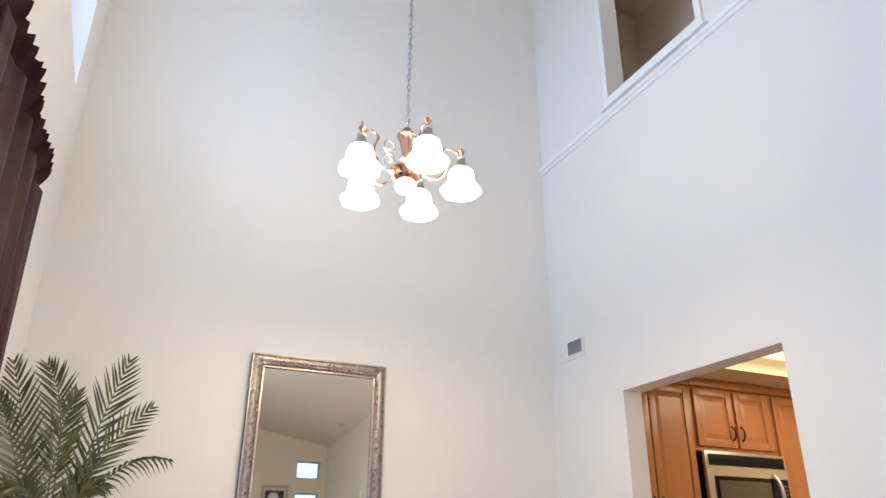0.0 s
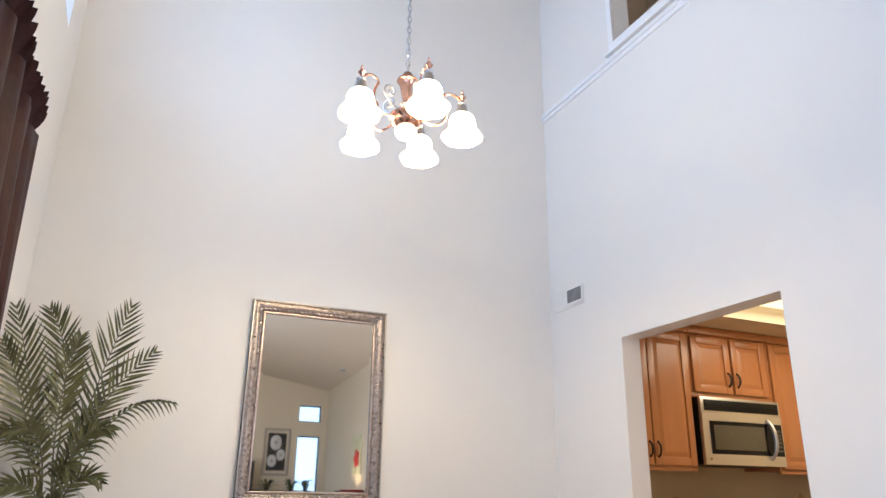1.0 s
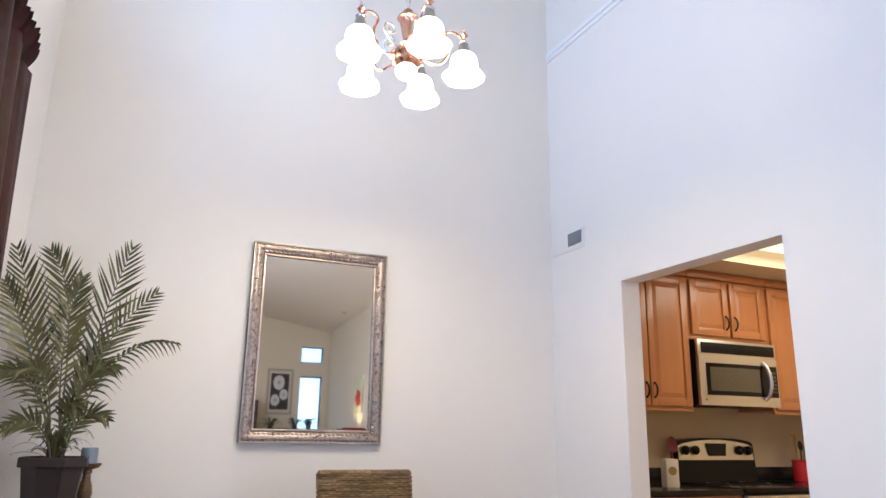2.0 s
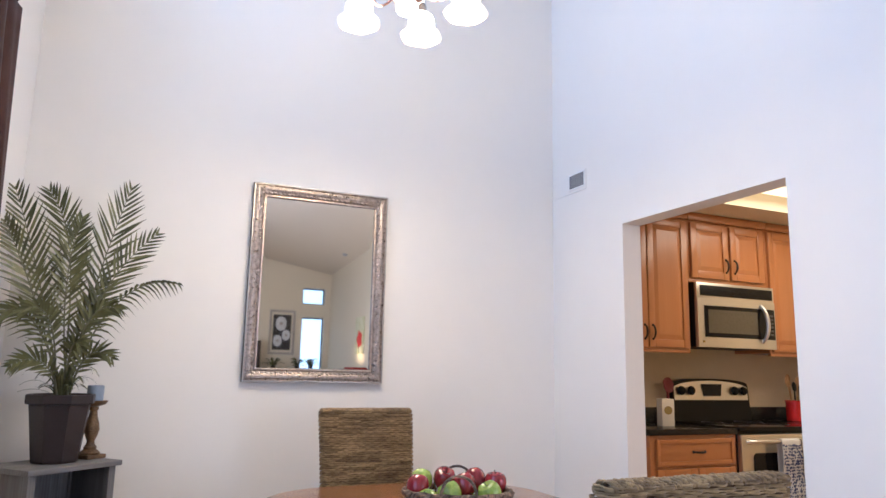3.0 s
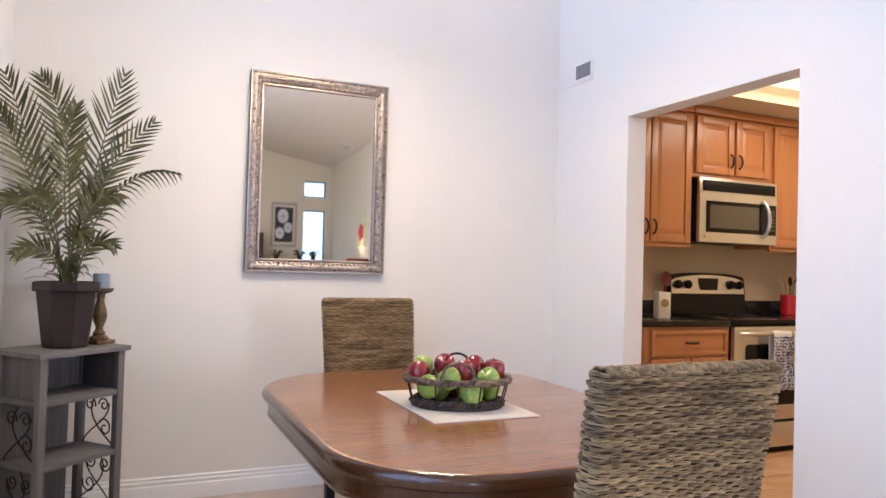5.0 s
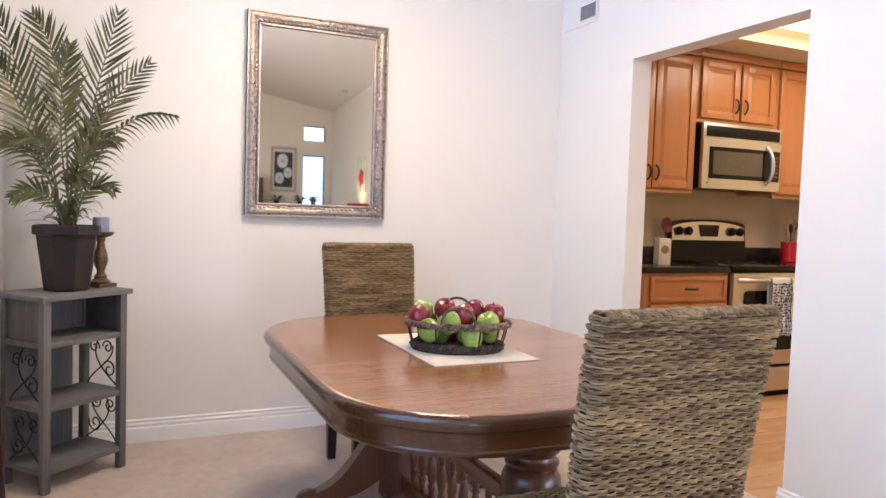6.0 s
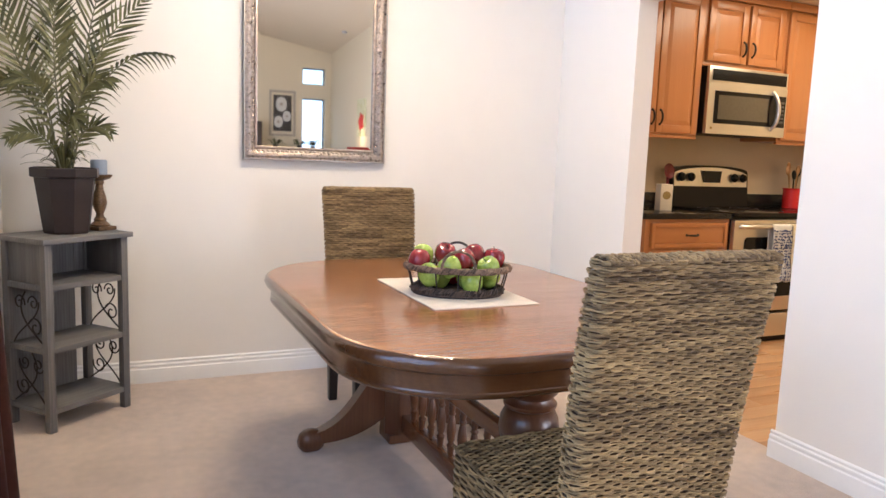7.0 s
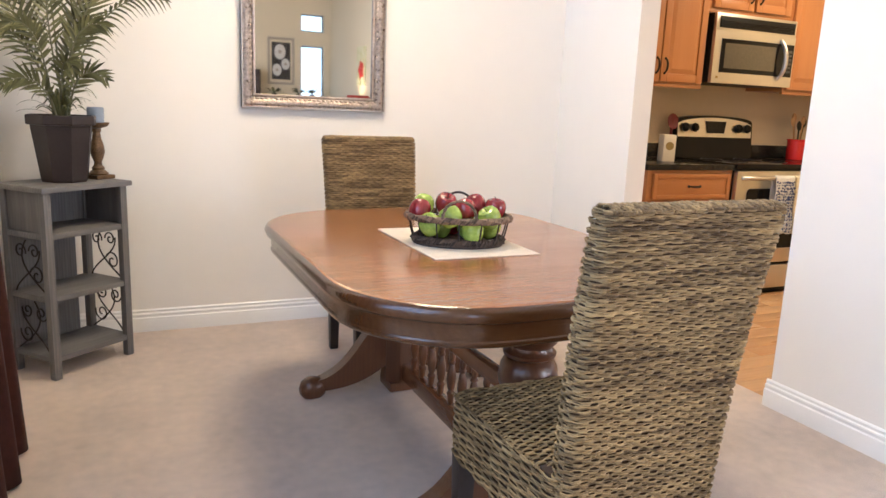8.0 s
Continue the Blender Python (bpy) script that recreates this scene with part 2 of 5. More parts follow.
M["plastic"] = material("white_plastic", (0.8, 0.79, 0.76), rough=0.4, spread=0.02, scale=10)
# ---------------- mesh helpers ----------------


def box(bm, a, b, bevel=0.0, m=None):
    """A box from corner a to corner b, with softened edges."""
    a, b = Vector(a), Vector(b)
    made = bmesh.ops.create_cube(bm, size=1.0)["verts"]
    mid, size = (a + b) / 2, b - a
    for v in made:
        v.co = Vector((v.co.x * size.x, v.co.y * size.y, v.co.z * size.z)) + mid
    if bevel:
        edges = list({e for v in made for e in v.link_edges})
        out = bmesh.ops.bevel(bm, geom=edges, offset=bevel, segments=2, profile=0.6, affect="EDGES")
        made = list({v for f in out["faces"] for v in f.verts} | {v for v in made if v.is_valid})
    if m is not None:
        bmesh.ops.transform(bm, matrix=m, verts=[v for v in made if v.is_valid])
    return made


def lathe(bm, profile, centre=(0, 0, 0), segments=24, wave=None, ends=(True, True)):
    """Turns (radius, height) pairs round an upright axis. wave: a function of the angle and step that scales the radius."""
    rings = []
    for i, (r, z) in enumerate(profile):
        ring = []
        for k in range(segments):
            a = 2 * math.pi * k / segments
            s = wave(a, i) if wave else 1.0
            ring.append(bm.verts.new((centre[0] + r * s * math.cos(a), centre[1] + r * s * math.sin(a), centre[2] + z)))
        rings.append(ring)
    for p, q in zip(rings, rings[1:]):
        for k in range(segments):
            bm.faces.new((p[k], p[(k + 1) % segments], q[(k + 1) % segments], q[k]))
    if ends[0] and profile[0][0] > 1e-4:
        bm.faces.new(rings[0][::-1])
    if ends[1] and profile[-1][0] > 1e-4:
        bm.faces.new(rings[-1])


def tube(bm, points, radius, sides=8, closed=False):
    """A round bar along points; radius is a number or a function of 0..1."""
    pts = [Vector(p) for p in points]
    rings = []
    side = None
    for i, p in enumerate(pts):
        q0 = pts[i - 1] if i or closed else p
        q1 = pts[(i + 1) % len(pts)] if i + 1 < len(pts) or closed else p
        way = (q1 - q0).normalized()
        if side is None:
            side = way.orthogonal().normalized()
        side = (side - way * side.dot(way)).normalized()
        up = way.cross(side)
        r = radius(i / (len(pts) - 1)) if callable(radius) else radius
        rings.append([bm.verts.new(p + r * (math.cos(a) * side + math.sin(a) * up)) for a in (2 * math.pi * k / sides for k in range(sides))])
    pairs = list(zip(rings, rings[1:])) + ([(rings[-1], rings[0])] if closed else [])
    for p, q in pairs:
        for k in range(sides):
            bm.faces.new((p[k], p[(k + 1) % sides], q[(k + 1) % sides], q[k]))
    if not closed:
        bm.faces.new(rings[0][::-1])
        bm.faces.new(rings[-1])


def prism(bm, outline, z0, z1, bevel=0.0):
    """An upright prism over an outline of (x, y) points."""
    low = [bm.verts.new((x, y, z0)) for x, y in outline]
    high = [bm.verts.new((x, y, z1)) for x, y in outline]
    bm.faces.new(low[::-1])
    bm.faces.new(high)
    n = len(outline)
    for k in range(n):
        bm.faces.new((low[k], low[(k + 1) % n], high[(k + 1) % n], high[k]))
    if bevel:
        ring = [e for e in bm.edges if e.verts[0] in high and e.verts[1] in high]
        bmesh.ops.bevel(bm, geom=ring, offset=bevel, segments=3, profile=0.5, affect="EDGES")


def bezier(p, n=12):
    """Points on a smooth curve with four control points."""
    p = [Vector(q) for q in p]
    out = []
    for i in range(n + 1):
        t = i / n
        out.append(p[0] * (1 - t) ** 3 + 3 * p[1] * t * (1 - t) ** 2 + 3 * p[2] * t * t * (1 - t) + p[3] * t ** 3)
    return out


def finish(name, bm, mat, smooth=True):
    bmesh.ops.recalc_face_normals(bm, faces=bm.faces[:])
    me = bpy.data.meshes.new(name)
    bm.to_mesh(me)
    bm.free()
    me.materials.append(mat)
    if smooth:
        me.polygons.foreach_set("use_smooth", [True] * len(me.polygons))
        me.set_sharp_from_angle(angle=radians(35))
    return me


def part(name, bm, mat, parent=None, label="", smooth=True, m=None):
    """Links a bmesh (or a ready mesh) as one object under a thing or a part."""
    me = bm if isinstance(bm, bpy.types.Mesh) else finish(name, bm, mat, smooth)
    ob = new(name, me)
    if parent is not None:
        ob.parent = parent
    if m is not None:
        ob.matrix_basis = m
    if label:
        tagged(ob, label)
    return ob


def thing(name, m, label, category, group="", kind=""):
    """An empty that holds a thing's parts, at its base."""
    ob = new(name)
    ob.empty_display_size = 0.1
    ob.matrix_basis = m
    return tagged(ob, label, category, group, kind)


def box_part(name, a, b, mat, parent, bevel=0.003, label="", m=None):
    bm = bmesh.new()
    box(bm, a, b, bevel)
    return part(name, bm, mat, parent, label, m=m)


def structure(name, boxes, mat, label, category, bevel=0.0):
    """A piece of the setting out of boxes that butt end to end."""
    bm = bmesh.new()
    for a, b in boxes:
        box(bm, a, b, bevel)
    ob = part(name, bm, mat, smooth=False)
    return tagged(ob, label, category, kind="structure")
# ---------------- the large structure ----------------
TALL = 6.6


def wall_with_holes(name, axis, at, thick, span, height, holes, mat, label):
    """A wall across one axis, its face at `at`, with rectangular openings (from, to, bottom, top) along its span."""
    cuts_u = sorted({span[0], span[1], *[h[0] for h in holes], *[h[1] for h in holes]})
    cuts_z = sorted({height[0], height[1], *[h[2] for h in holes], *[h[3] for h in holes]})
    bm = bmesh.new()
    t0, t1 = sorted((at, at + thick))
    for u0, u1 in zip(cuts_u, cuts_u[1:]):
        for z0, z1 in zip(cuts_z, cuts_z[1:]):
            mu, mz = (u0 + u1) / 2, (z0 + z1) / 2
            if any(h[0] < mu < h[1] and h[2] < mz < h[3] for h in holes):
                continue
            a, b = ((u0, t0, z0), (u1, t1, z1)) if axis == "y" else ((t0, u0, z0), (t1, u1, z1))
            box(bm, a, b)
    bmesh.ops.remove_doubles(bm, verts=bm.verts[:], dist=0.0005)
    seen = {}
    for f in bm.faces[:]:
        seen.setdefault(tuple(round(c, 3) for c in f.calc_center_median()), []).append(f)
    bmesh.ops.delete(bm, geom=[f for fs in seen.values() if len(fs) > 1 for f in fs], context="FACES")
    ob = part(name, bm, mat, smooth=False)
    return tagged(ob, label, "wall", kind="structure")


HIGH_WIN = (1.75, 3.47, 3.44, 4.60)
LOW_WIN = (0.0, 1.60, 0.80, 2.60)
# unseen opening, added to hold the fill light behind the camera
ADDED_ROOM_WIN = (-8.2, -3.8, 0.5, 2.9)
# added outside the mirror's view, to brighten the floor and the back-left corner
ADDED_SIDE_WIN = (-5.4, -1.2, 0.35, 2.70)
NICHE = (2.25, 3.06, 4.02, 4.92)
FAR_LOW, FAR_HIGH = (4.56, 5.20, 0.30, 2.72), (4.56, 5.20, 3.10, 3.56)

wall_with_holes("wall_back", "y", BACK, 0.15, (LEFT - 0.2, RIGHT), (0, TALL), [], M["wall"], "tall smooth warm white painted wall behind the dining table")
wall_with_holes("wall_window", "x", LEFT, -0.2, (FAR, BACK), (0, TALL), [HIGH_WIN, LOW_WIN, ADDED_ROOM_WIN], M["wall"],
                "white painted outer wall with deep window openings")
wall_with_holes("wall_doorway", "x", RIGHT, WALL, (TURN, BACK + 0.15), (0, TALL), [(OPEN0, OPEN1, 0, OPEN_TOP), NICHE], M["wall"],
                "tall white painted wall with a plain kitchen doorway")
wall_with_holes("wall_turn", "y", TURN, 0.12, (RIGHT + WALL, SIDE), (0, 3.95), [], M["room_wall"], "cream painted wall between kitchen and living room")
wall_with_holes("wall_side", "x", SIDE, 0.15, (FAR, KITCHEN_BACK), (0, TALL), [ADDED_SIDE_WIN], M["room_wall"], "cream painted side wall of the living room")
wall_with_holes("wall_far", "y", FAR, -0.2, (LEFT - 0.2, SIDE + 0.15), (0, TALL), [FAR_LOW, FAR_HIGH], M["room_wall"], "cream painted far wall with two stacked windows")
wall_with_holes("wall_kitchen", "y", KITCHEN_BACK, 0.15, (RIGHT + WALL, SIDE + 0.15), (0, TALL), [], M["splash"], "cream painted kitchen wall behind the range")

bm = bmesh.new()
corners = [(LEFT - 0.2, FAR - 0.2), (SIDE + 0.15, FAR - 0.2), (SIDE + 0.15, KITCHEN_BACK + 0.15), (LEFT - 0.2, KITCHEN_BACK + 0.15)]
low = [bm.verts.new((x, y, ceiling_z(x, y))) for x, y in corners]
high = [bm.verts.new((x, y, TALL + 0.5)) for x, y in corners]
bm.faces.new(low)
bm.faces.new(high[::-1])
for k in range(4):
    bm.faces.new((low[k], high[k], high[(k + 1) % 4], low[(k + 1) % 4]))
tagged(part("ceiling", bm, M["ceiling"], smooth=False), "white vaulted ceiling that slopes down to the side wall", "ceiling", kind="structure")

# kitchen ceiling with its sunken light box
KL = (3.72, 5.00, 1.95, 3.60)
structure("kitchen_ceiling", [((RIGHT + WALL, TURN + 0.12, KITCHEN_TOP), (KL[0], KITCHEN_BACK, KITCHEN_TOP + 0.12)),
                              ((KL[1], TURN + 0.12, KITCHEN_TOP), (SIDE, KITCHEN_BACK, KITCHEN_TOP + 0.12)),
                              ((KL[0], TURN + 0.12, KITCHEN_TOP), (KL[1], KL[2], KITCHEN_TOP + 0.12)),
                              ((KL[0], KL[3], KITCHEN_TOP), (KL[1], KITCHEN_BACK, KITCHEN_TOP + 0.12))],
          M["ceiling"], "cream kitchen ceiling round a sunken light box", "ceiling")
structure("kitchen_light_box", [((KL[0], KL[2], KITCHEN_TOP + 0.12), (KL[1], KL[3], KITCHEN_TOP + 0.14))], M["tube"],
          "glowing warm fluorescent light panel sunk in the ceiling", "ceiling light")
# floor of the loft behind the high opening
structure("loft_floor", [((RIGHT + WALL, TURN + 0.12, 3.80), (SIDE, KITCHEN_BACK, 3.95))], M["wall"], "floor of the loft behind the high opening", "floor")
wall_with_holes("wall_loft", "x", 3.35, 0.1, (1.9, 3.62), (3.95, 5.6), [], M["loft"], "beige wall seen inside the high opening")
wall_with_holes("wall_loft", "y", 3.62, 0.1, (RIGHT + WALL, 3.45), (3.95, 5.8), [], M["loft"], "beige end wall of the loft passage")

structure("floor", [((LEFT - 0.2, FAR - 0.2, -0.12), (RIGHT + WALL / 2, KITCHEN_BACK + 0.15, 0.0)),
                    ((RIGHT + WALL / 2, FAR - 0.2, -0.12), (SIDE + 0.15, TURN + 0.06, 0.0))], M["carpet"],
          "beige cut-pile carpet, trodden and slightly uneven", "carpet")
kitchen_floor = structure("kitchen_floor", [((RIGHT + WALL / 2, TURN + 0.06, -0.12), (SIDE + 0.15, KITCHEN_BACK + 0.15, -0.012))], M["laminate"],
                          "warm honey laminate plank floor of the kitchen", "floor")
structure("ground", [((-60, -60, -0.6), (60, 60, -0.13))], M["carpet"], "plain ground outside the house", "ground")


def skirting(name, a, b, inward):
    """A moulded white skirting from a to b along a wall, proud by its profile towards inward."""
    a, b, n = Vector((*a, 0)), Vector((*b, 0)), Vector((*inward, 0))
    prof = [(0.0, 0.0), (0.018, 0.0), (0.018, 0.070), (0.017, 0.074), (0.012, 0.078), (0.012, 0.086), (0.015, 0.090), (0.013, 0.097), (0.007, 0.100), (0.007, 0.108), (0.010, 0.112), (0.004, 0.119), (0.0, 0.119)]
    bm = bmesh.new()
    ends = [[bm.verts.new(p + n * d + Vector((0, 0, z))) for d, z in prof] for p in (a, b)]
    k = len(prof)
    for i in range(k):
        bm.faces.new((ends[0][i], ends[0][(i + 1) % k], ends[1][(i + 1) % k], ends[1][i]))
    bm.faces.new(ends[0])
    bm.faces.new(ends[1][::-1])
    return tagged(part(name, bm, M["trim"]), "white moulded skirting board along the wall", "baseboard", kind="structure")


skirting("baseboard", (LEFT, BACK), (RIGHT, BACK), (0, -1))
skirting("baseboard", (LEFT, FAR), (LEFT, BACK - 0.0185), (1, 0))
skirting("baseboard", (RIGHT, TURN), (RIGHT, OPEN0 + 0.018), (-1, 0))
skirting("baseboard", (RIGHT, OPEN1 - 0.018), (RIGHT, BACK - 0.0185), (-1, 0))
skirting("baseboard", (RIGHT, OPEN0), (RIGHT + WALL, OPEN0), (0, 1))

# ledge line and frame round the high opening
structure("trim", [((RIGHT - 0.022, TURN, 3.895), (RIGHT, BACK, 3.925)), ((RIGHT - 0.012, TURN, 3.865), (RIGHT, BACK, 3.895))], M["trim"],
          "narrow white ledge moulding high on the wall", "trim", 0.004)
n0, n1, nb, nt = NICHE
structure("trim", [((RIGHT - 0.02, n0 - 0.045, nb - 0.065), (RIGHT + 0.0, n1 + 0.045, nb)), ((RIGHT - 0.02, n0 - 0.045, nb), (RIGHT, n0, nt)),
                   ((RIGHT - 0.02, n1, nb), (RIGHT, n1 + 0.045, nt)), ((RIGHT - 0.02, n0 - 0.045, nt), (RIGHT, n1 + 0.045, nt + 0.06)),
                   ((RIGHT - 0.034, n0 - 0.075, nb - 0.078), (RIGHT, n1 + 0.075, nb - 0.065))], M["trim"],
          "white moulded frame round the high opening", "trim", 0.005)


def window(name, axis, hole, face, depth, label, bars=()):
    """A dark-framed window set back in its opening, with glass panes."""
    u0, u1, z0, z1 = hole
    ob = thing(name, Matrix(), label, "window", kind="structure")
    t0, t1 = sorted((face + depth, face + depth * 1.35))

    def put(nm, ua, ub, za, zb, mat, d=0.0):
        a, b = ((t0 + d, ua, za), (t1 - d, ub, zb)) if axis == "x" else ((ua, t0 + d, za), (ub, t1 - d, zb))
        return box_part(nm, a, b, mat, ob, 0.003)
    w = 0.035
    put("window_frame", u0, u1, z0, z0 + w, M["sash"])
    put("window_frame", u0, u1, z1 - w, z1, M["sash"])
    put("window_frame", u0, u0 + w, z0 + w, z1 - w, M["sash"])
    put("window_frame", u1 - w, u1, z0 + w, z1 - w, M["sash"])
    for c in bars:
        put("window_bar", c - w / 2, c + w / 2, z0 + w, z1 - w, M["sash"])
    edges = [u0 + w, *bars, u1 - w]
    for p, q in zip(edges, edges[1:]):
        pane = put("pane", p + 0.01, q - 0.01, z0 + w, z1 - w, M["glass"], 0.024 * abs(depth) / 0.14)
        pane.visible_shadow = False
    return ob


window("window_1", "x", HIGH_WIN, LEFT, -0.14, "high dark-framed window in a deep white opening, bright sky outside", ())
window("window_2", "x", LOW_WIN, LEFT, -0.14, "wide dark-framed window beside the brown curtain", (0.8,))
window("window_3", "x", ADDED_ROOM_WIN, LEFT, -0.14, "row of tall dark-framed windows added out of view for fill", (-6.7, -5.3))
window("window_4", "y", FAR_LOW, FAR, -0.14, "tall narrow bright window in the far wall", ())
window("window_5", "y", FAR_HIGH, FAR, -0.14, "small transom window above the tall one", ())
window("window_6", "x", ADDED_SIDE_WIN, SIDE, 0.11, "wide dark-framed window added out of view in the side wall", (-4.0, -2.6))
# bright hazy distance outside the far windows and the high one
structure("backdrop", [((2.0, FAR - 3.1, -0.1), (9.0, FAR - 3.0, 6.0))], M["haze"], "bright hazy outdoors beyond the far windows", "backdrop")
# ---------------- dining table ----------------
def rounded(x0, x1, y0, y1, r, n=10):
    """Outline of a rectangle with rounded corners, counter-clockwise."""
    out = []
    for cx, cy, a0 in ((x1 - r, y0 + r, -90), (x1 - r, y1 - r, 0), (x0 + r, y1 - r, 90), (x0 + r, y0 + r, 180)):
        for k in range(n + 1):
            a = radians(a0 + 90 * k / n)
            out.append((cx + r * math.cos(a), cy + r * math.sin(a)))
    return out


def slab(bm, levels, x, y, r):
    """A stack of rounded outlines: (inset, height) pairs from below to above."""
    rings = []
    for inset, z in levels:
        rings.append([bm.verts.new((px, py, z)) for px, py in rounded(-x + inset, x - inset, -y + inset, y - inset, max(0.01, r - inset))])
    n = len(rings[0])
    for p, q in zip(rings, rings[1:]):
        for k in range(n):
            bm.faces.new((p[k], p[(k + 1) % n], q[(k + 1) % n], q[k]))
    bm.faces.new(rings[0][::-1])
    bm.faces.new(rings[-1])


TABLE = (1.0875, 2.278)


def dining_table():
    ob = thing("dining_table", pose(*TABLE, 0), "polished oak double-pedestal dining table with rounded ends on the carpet", "table")
    hx, hy = 0.602, 0.822
    bm = bmesh.new()
    slab(bm, [(0.022, 0.7525), (0.0168, 0.7576), (0.020, 0.7592), (0.027, 0.760)], hx, hy, 0.40)
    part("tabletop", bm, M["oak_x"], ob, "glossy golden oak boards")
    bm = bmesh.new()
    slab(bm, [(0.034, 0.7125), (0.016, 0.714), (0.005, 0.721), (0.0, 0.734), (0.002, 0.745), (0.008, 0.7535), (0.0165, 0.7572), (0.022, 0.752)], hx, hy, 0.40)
    part("edge_moulding", bm, M["oak_edge_shaded"], ob, "polished rounded edge, its shade put into the colour")
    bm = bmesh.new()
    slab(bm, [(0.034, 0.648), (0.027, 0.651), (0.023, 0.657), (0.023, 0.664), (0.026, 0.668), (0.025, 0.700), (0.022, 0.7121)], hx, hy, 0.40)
    part("apron", bm, M["oak_edge_shaded"], ob)
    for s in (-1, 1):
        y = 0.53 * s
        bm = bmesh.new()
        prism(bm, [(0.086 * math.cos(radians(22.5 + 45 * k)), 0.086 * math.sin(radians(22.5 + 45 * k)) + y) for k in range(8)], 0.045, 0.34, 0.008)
        ped = part("pedestal_block", bm, M["oak_z_shaded"], ob)
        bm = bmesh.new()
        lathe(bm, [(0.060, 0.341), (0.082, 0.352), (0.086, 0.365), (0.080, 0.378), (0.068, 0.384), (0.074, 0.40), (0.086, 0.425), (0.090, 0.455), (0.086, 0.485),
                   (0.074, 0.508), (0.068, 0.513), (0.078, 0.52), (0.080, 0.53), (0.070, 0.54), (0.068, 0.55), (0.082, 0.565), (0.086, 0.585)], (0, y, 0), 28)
        part("column", bm, M["oak_z_shaded"], ob)
        box_part("cap", (-0.10, y - 0.10, 0.585), (0.10, y + 0.10, 0.6478), M["oak_z_shaded"], ob, 0.012)
        box_part("base_plinth", (-0.07, y - 0.07, 0.004), (0.07, y + 0.07, 0.045), M["oak_z_shaded"], ob, 0.006)
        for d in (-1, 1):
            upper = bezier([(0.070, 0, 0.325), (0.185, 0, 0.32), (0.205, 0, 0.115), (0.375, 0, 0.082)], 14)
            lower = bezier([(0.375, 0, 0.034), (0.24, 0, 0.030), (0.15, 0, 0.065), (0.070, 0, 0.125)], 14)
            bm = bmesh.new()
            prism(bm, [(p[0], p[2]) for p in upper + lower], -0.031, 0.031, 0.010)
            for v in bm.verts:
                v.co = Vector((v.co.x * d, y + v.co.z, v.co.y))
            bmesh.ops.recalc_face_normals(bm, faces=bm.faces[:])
            leg = part("leg", bm, M["oak_z_shaded"], ob)
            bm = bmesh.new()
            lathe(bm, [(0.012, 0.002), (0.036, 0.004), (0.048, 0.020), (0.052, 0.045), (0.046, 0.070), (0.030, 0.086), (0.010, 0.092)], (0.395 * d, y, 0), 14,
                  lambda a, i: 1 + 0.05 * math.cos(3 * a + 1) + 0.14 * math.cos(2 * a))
            part("foot", bm, M["oak_z_shaded"], leg, "carved ball foot")
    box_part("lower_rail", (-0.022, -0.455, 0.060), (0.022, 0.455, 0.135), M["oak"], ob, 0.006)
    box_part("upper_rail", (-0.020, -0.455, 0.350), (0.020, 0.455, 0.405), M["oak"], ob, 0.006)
    bm = bmesh.new()
    lathe(bm, [(0.008, 0), (0.011, 0.006), (0.013, 0.03), (0.016, 0.045), (0.010, 0.055), (0.014, 0.065), (0.018, 0.10), (0.017, 0.12), (0.012, 0.15), (0.010, 0.158),
               (0.015, 0.166), (0.010, 0.175), (0.013, 0.19), (0.011, 0.208), (0.008, 0.2145)], (0, 0, 0.1353), 12)
    me = finish("spindle", bm, M["oak_z_shaded"])
    for k in range(9):
        part("spindle", me, None, ob, m=pose(0, -0.37 + 0.0925 * k, 0))
    return ob


dining_table()


# ---------------- woven chairs ----------------
def weave(place, rows, count, r, length, seed, proud=0.0, slant=0.0):
    """Strand lumps over a surface. place(u, v) gives a point and its normal; rows run along u, staggered like brickwork."""
    rng = random.Random(seed)
    verts, faces = [], []
    stations, sides = (-0.62, -0.36, 0.0, 0.36, 0.62), 6
    for j in range(rows):
        for i in range(count):
            u = (i + 0.5 + 0.5 * (j % 2)) / count
            v = (j + 0.5) / rows
            p_mid, n_mid = place(u, v)
            p_a, _ = place(u - 0.02, v)
            p_b, _ = place(u + 0.02, v)
            along_mid = (p_b - p_a).normalized()
            cross = n_mid.cross(along_mid).normalized()
            twist = rng.uniform(-0.25, 0.25) + slant
            for strand in (-1, 1):
                jit = rng.uniform(-0.5, 0.5)
                rr = r * rng.uniform(0.80, 1.18)
                tip = rng.uniform(-0.25, 0.25) + twist
                high = rng.uniform(0.7, 1.25)
                base = len(verts)
                for s in stations:
                    p, n = place(u + (s + jit * 0.3) * length / count, v)
                    lift = rr * high * (1.75 * math.cos(s * 2.35) - 0.45) + proud
                    fat = rr * (1.0 - 0.5 * abs(s) ** 2)
                    c = p + n * lift + cross * (s * tip * r * 2 + strand * r * 0.88)
                    for k in range(sides):
                        a = 2 * math.pi * k / sides
                        verts.append(tuple(c + n * (fat * 0.8 * math.sin(a)) + cross * (fat * math.cos(a))))
                for q in range(len(stations) - 1):
                    for k in range(sides):
                        k2 = (k + 1) % sides
                        faces.append((base + q * sides + k, base + q * sides + k2, base + (q + 1) * sides + k2, base + (q + 1) * sides + k))
    return verts, faces


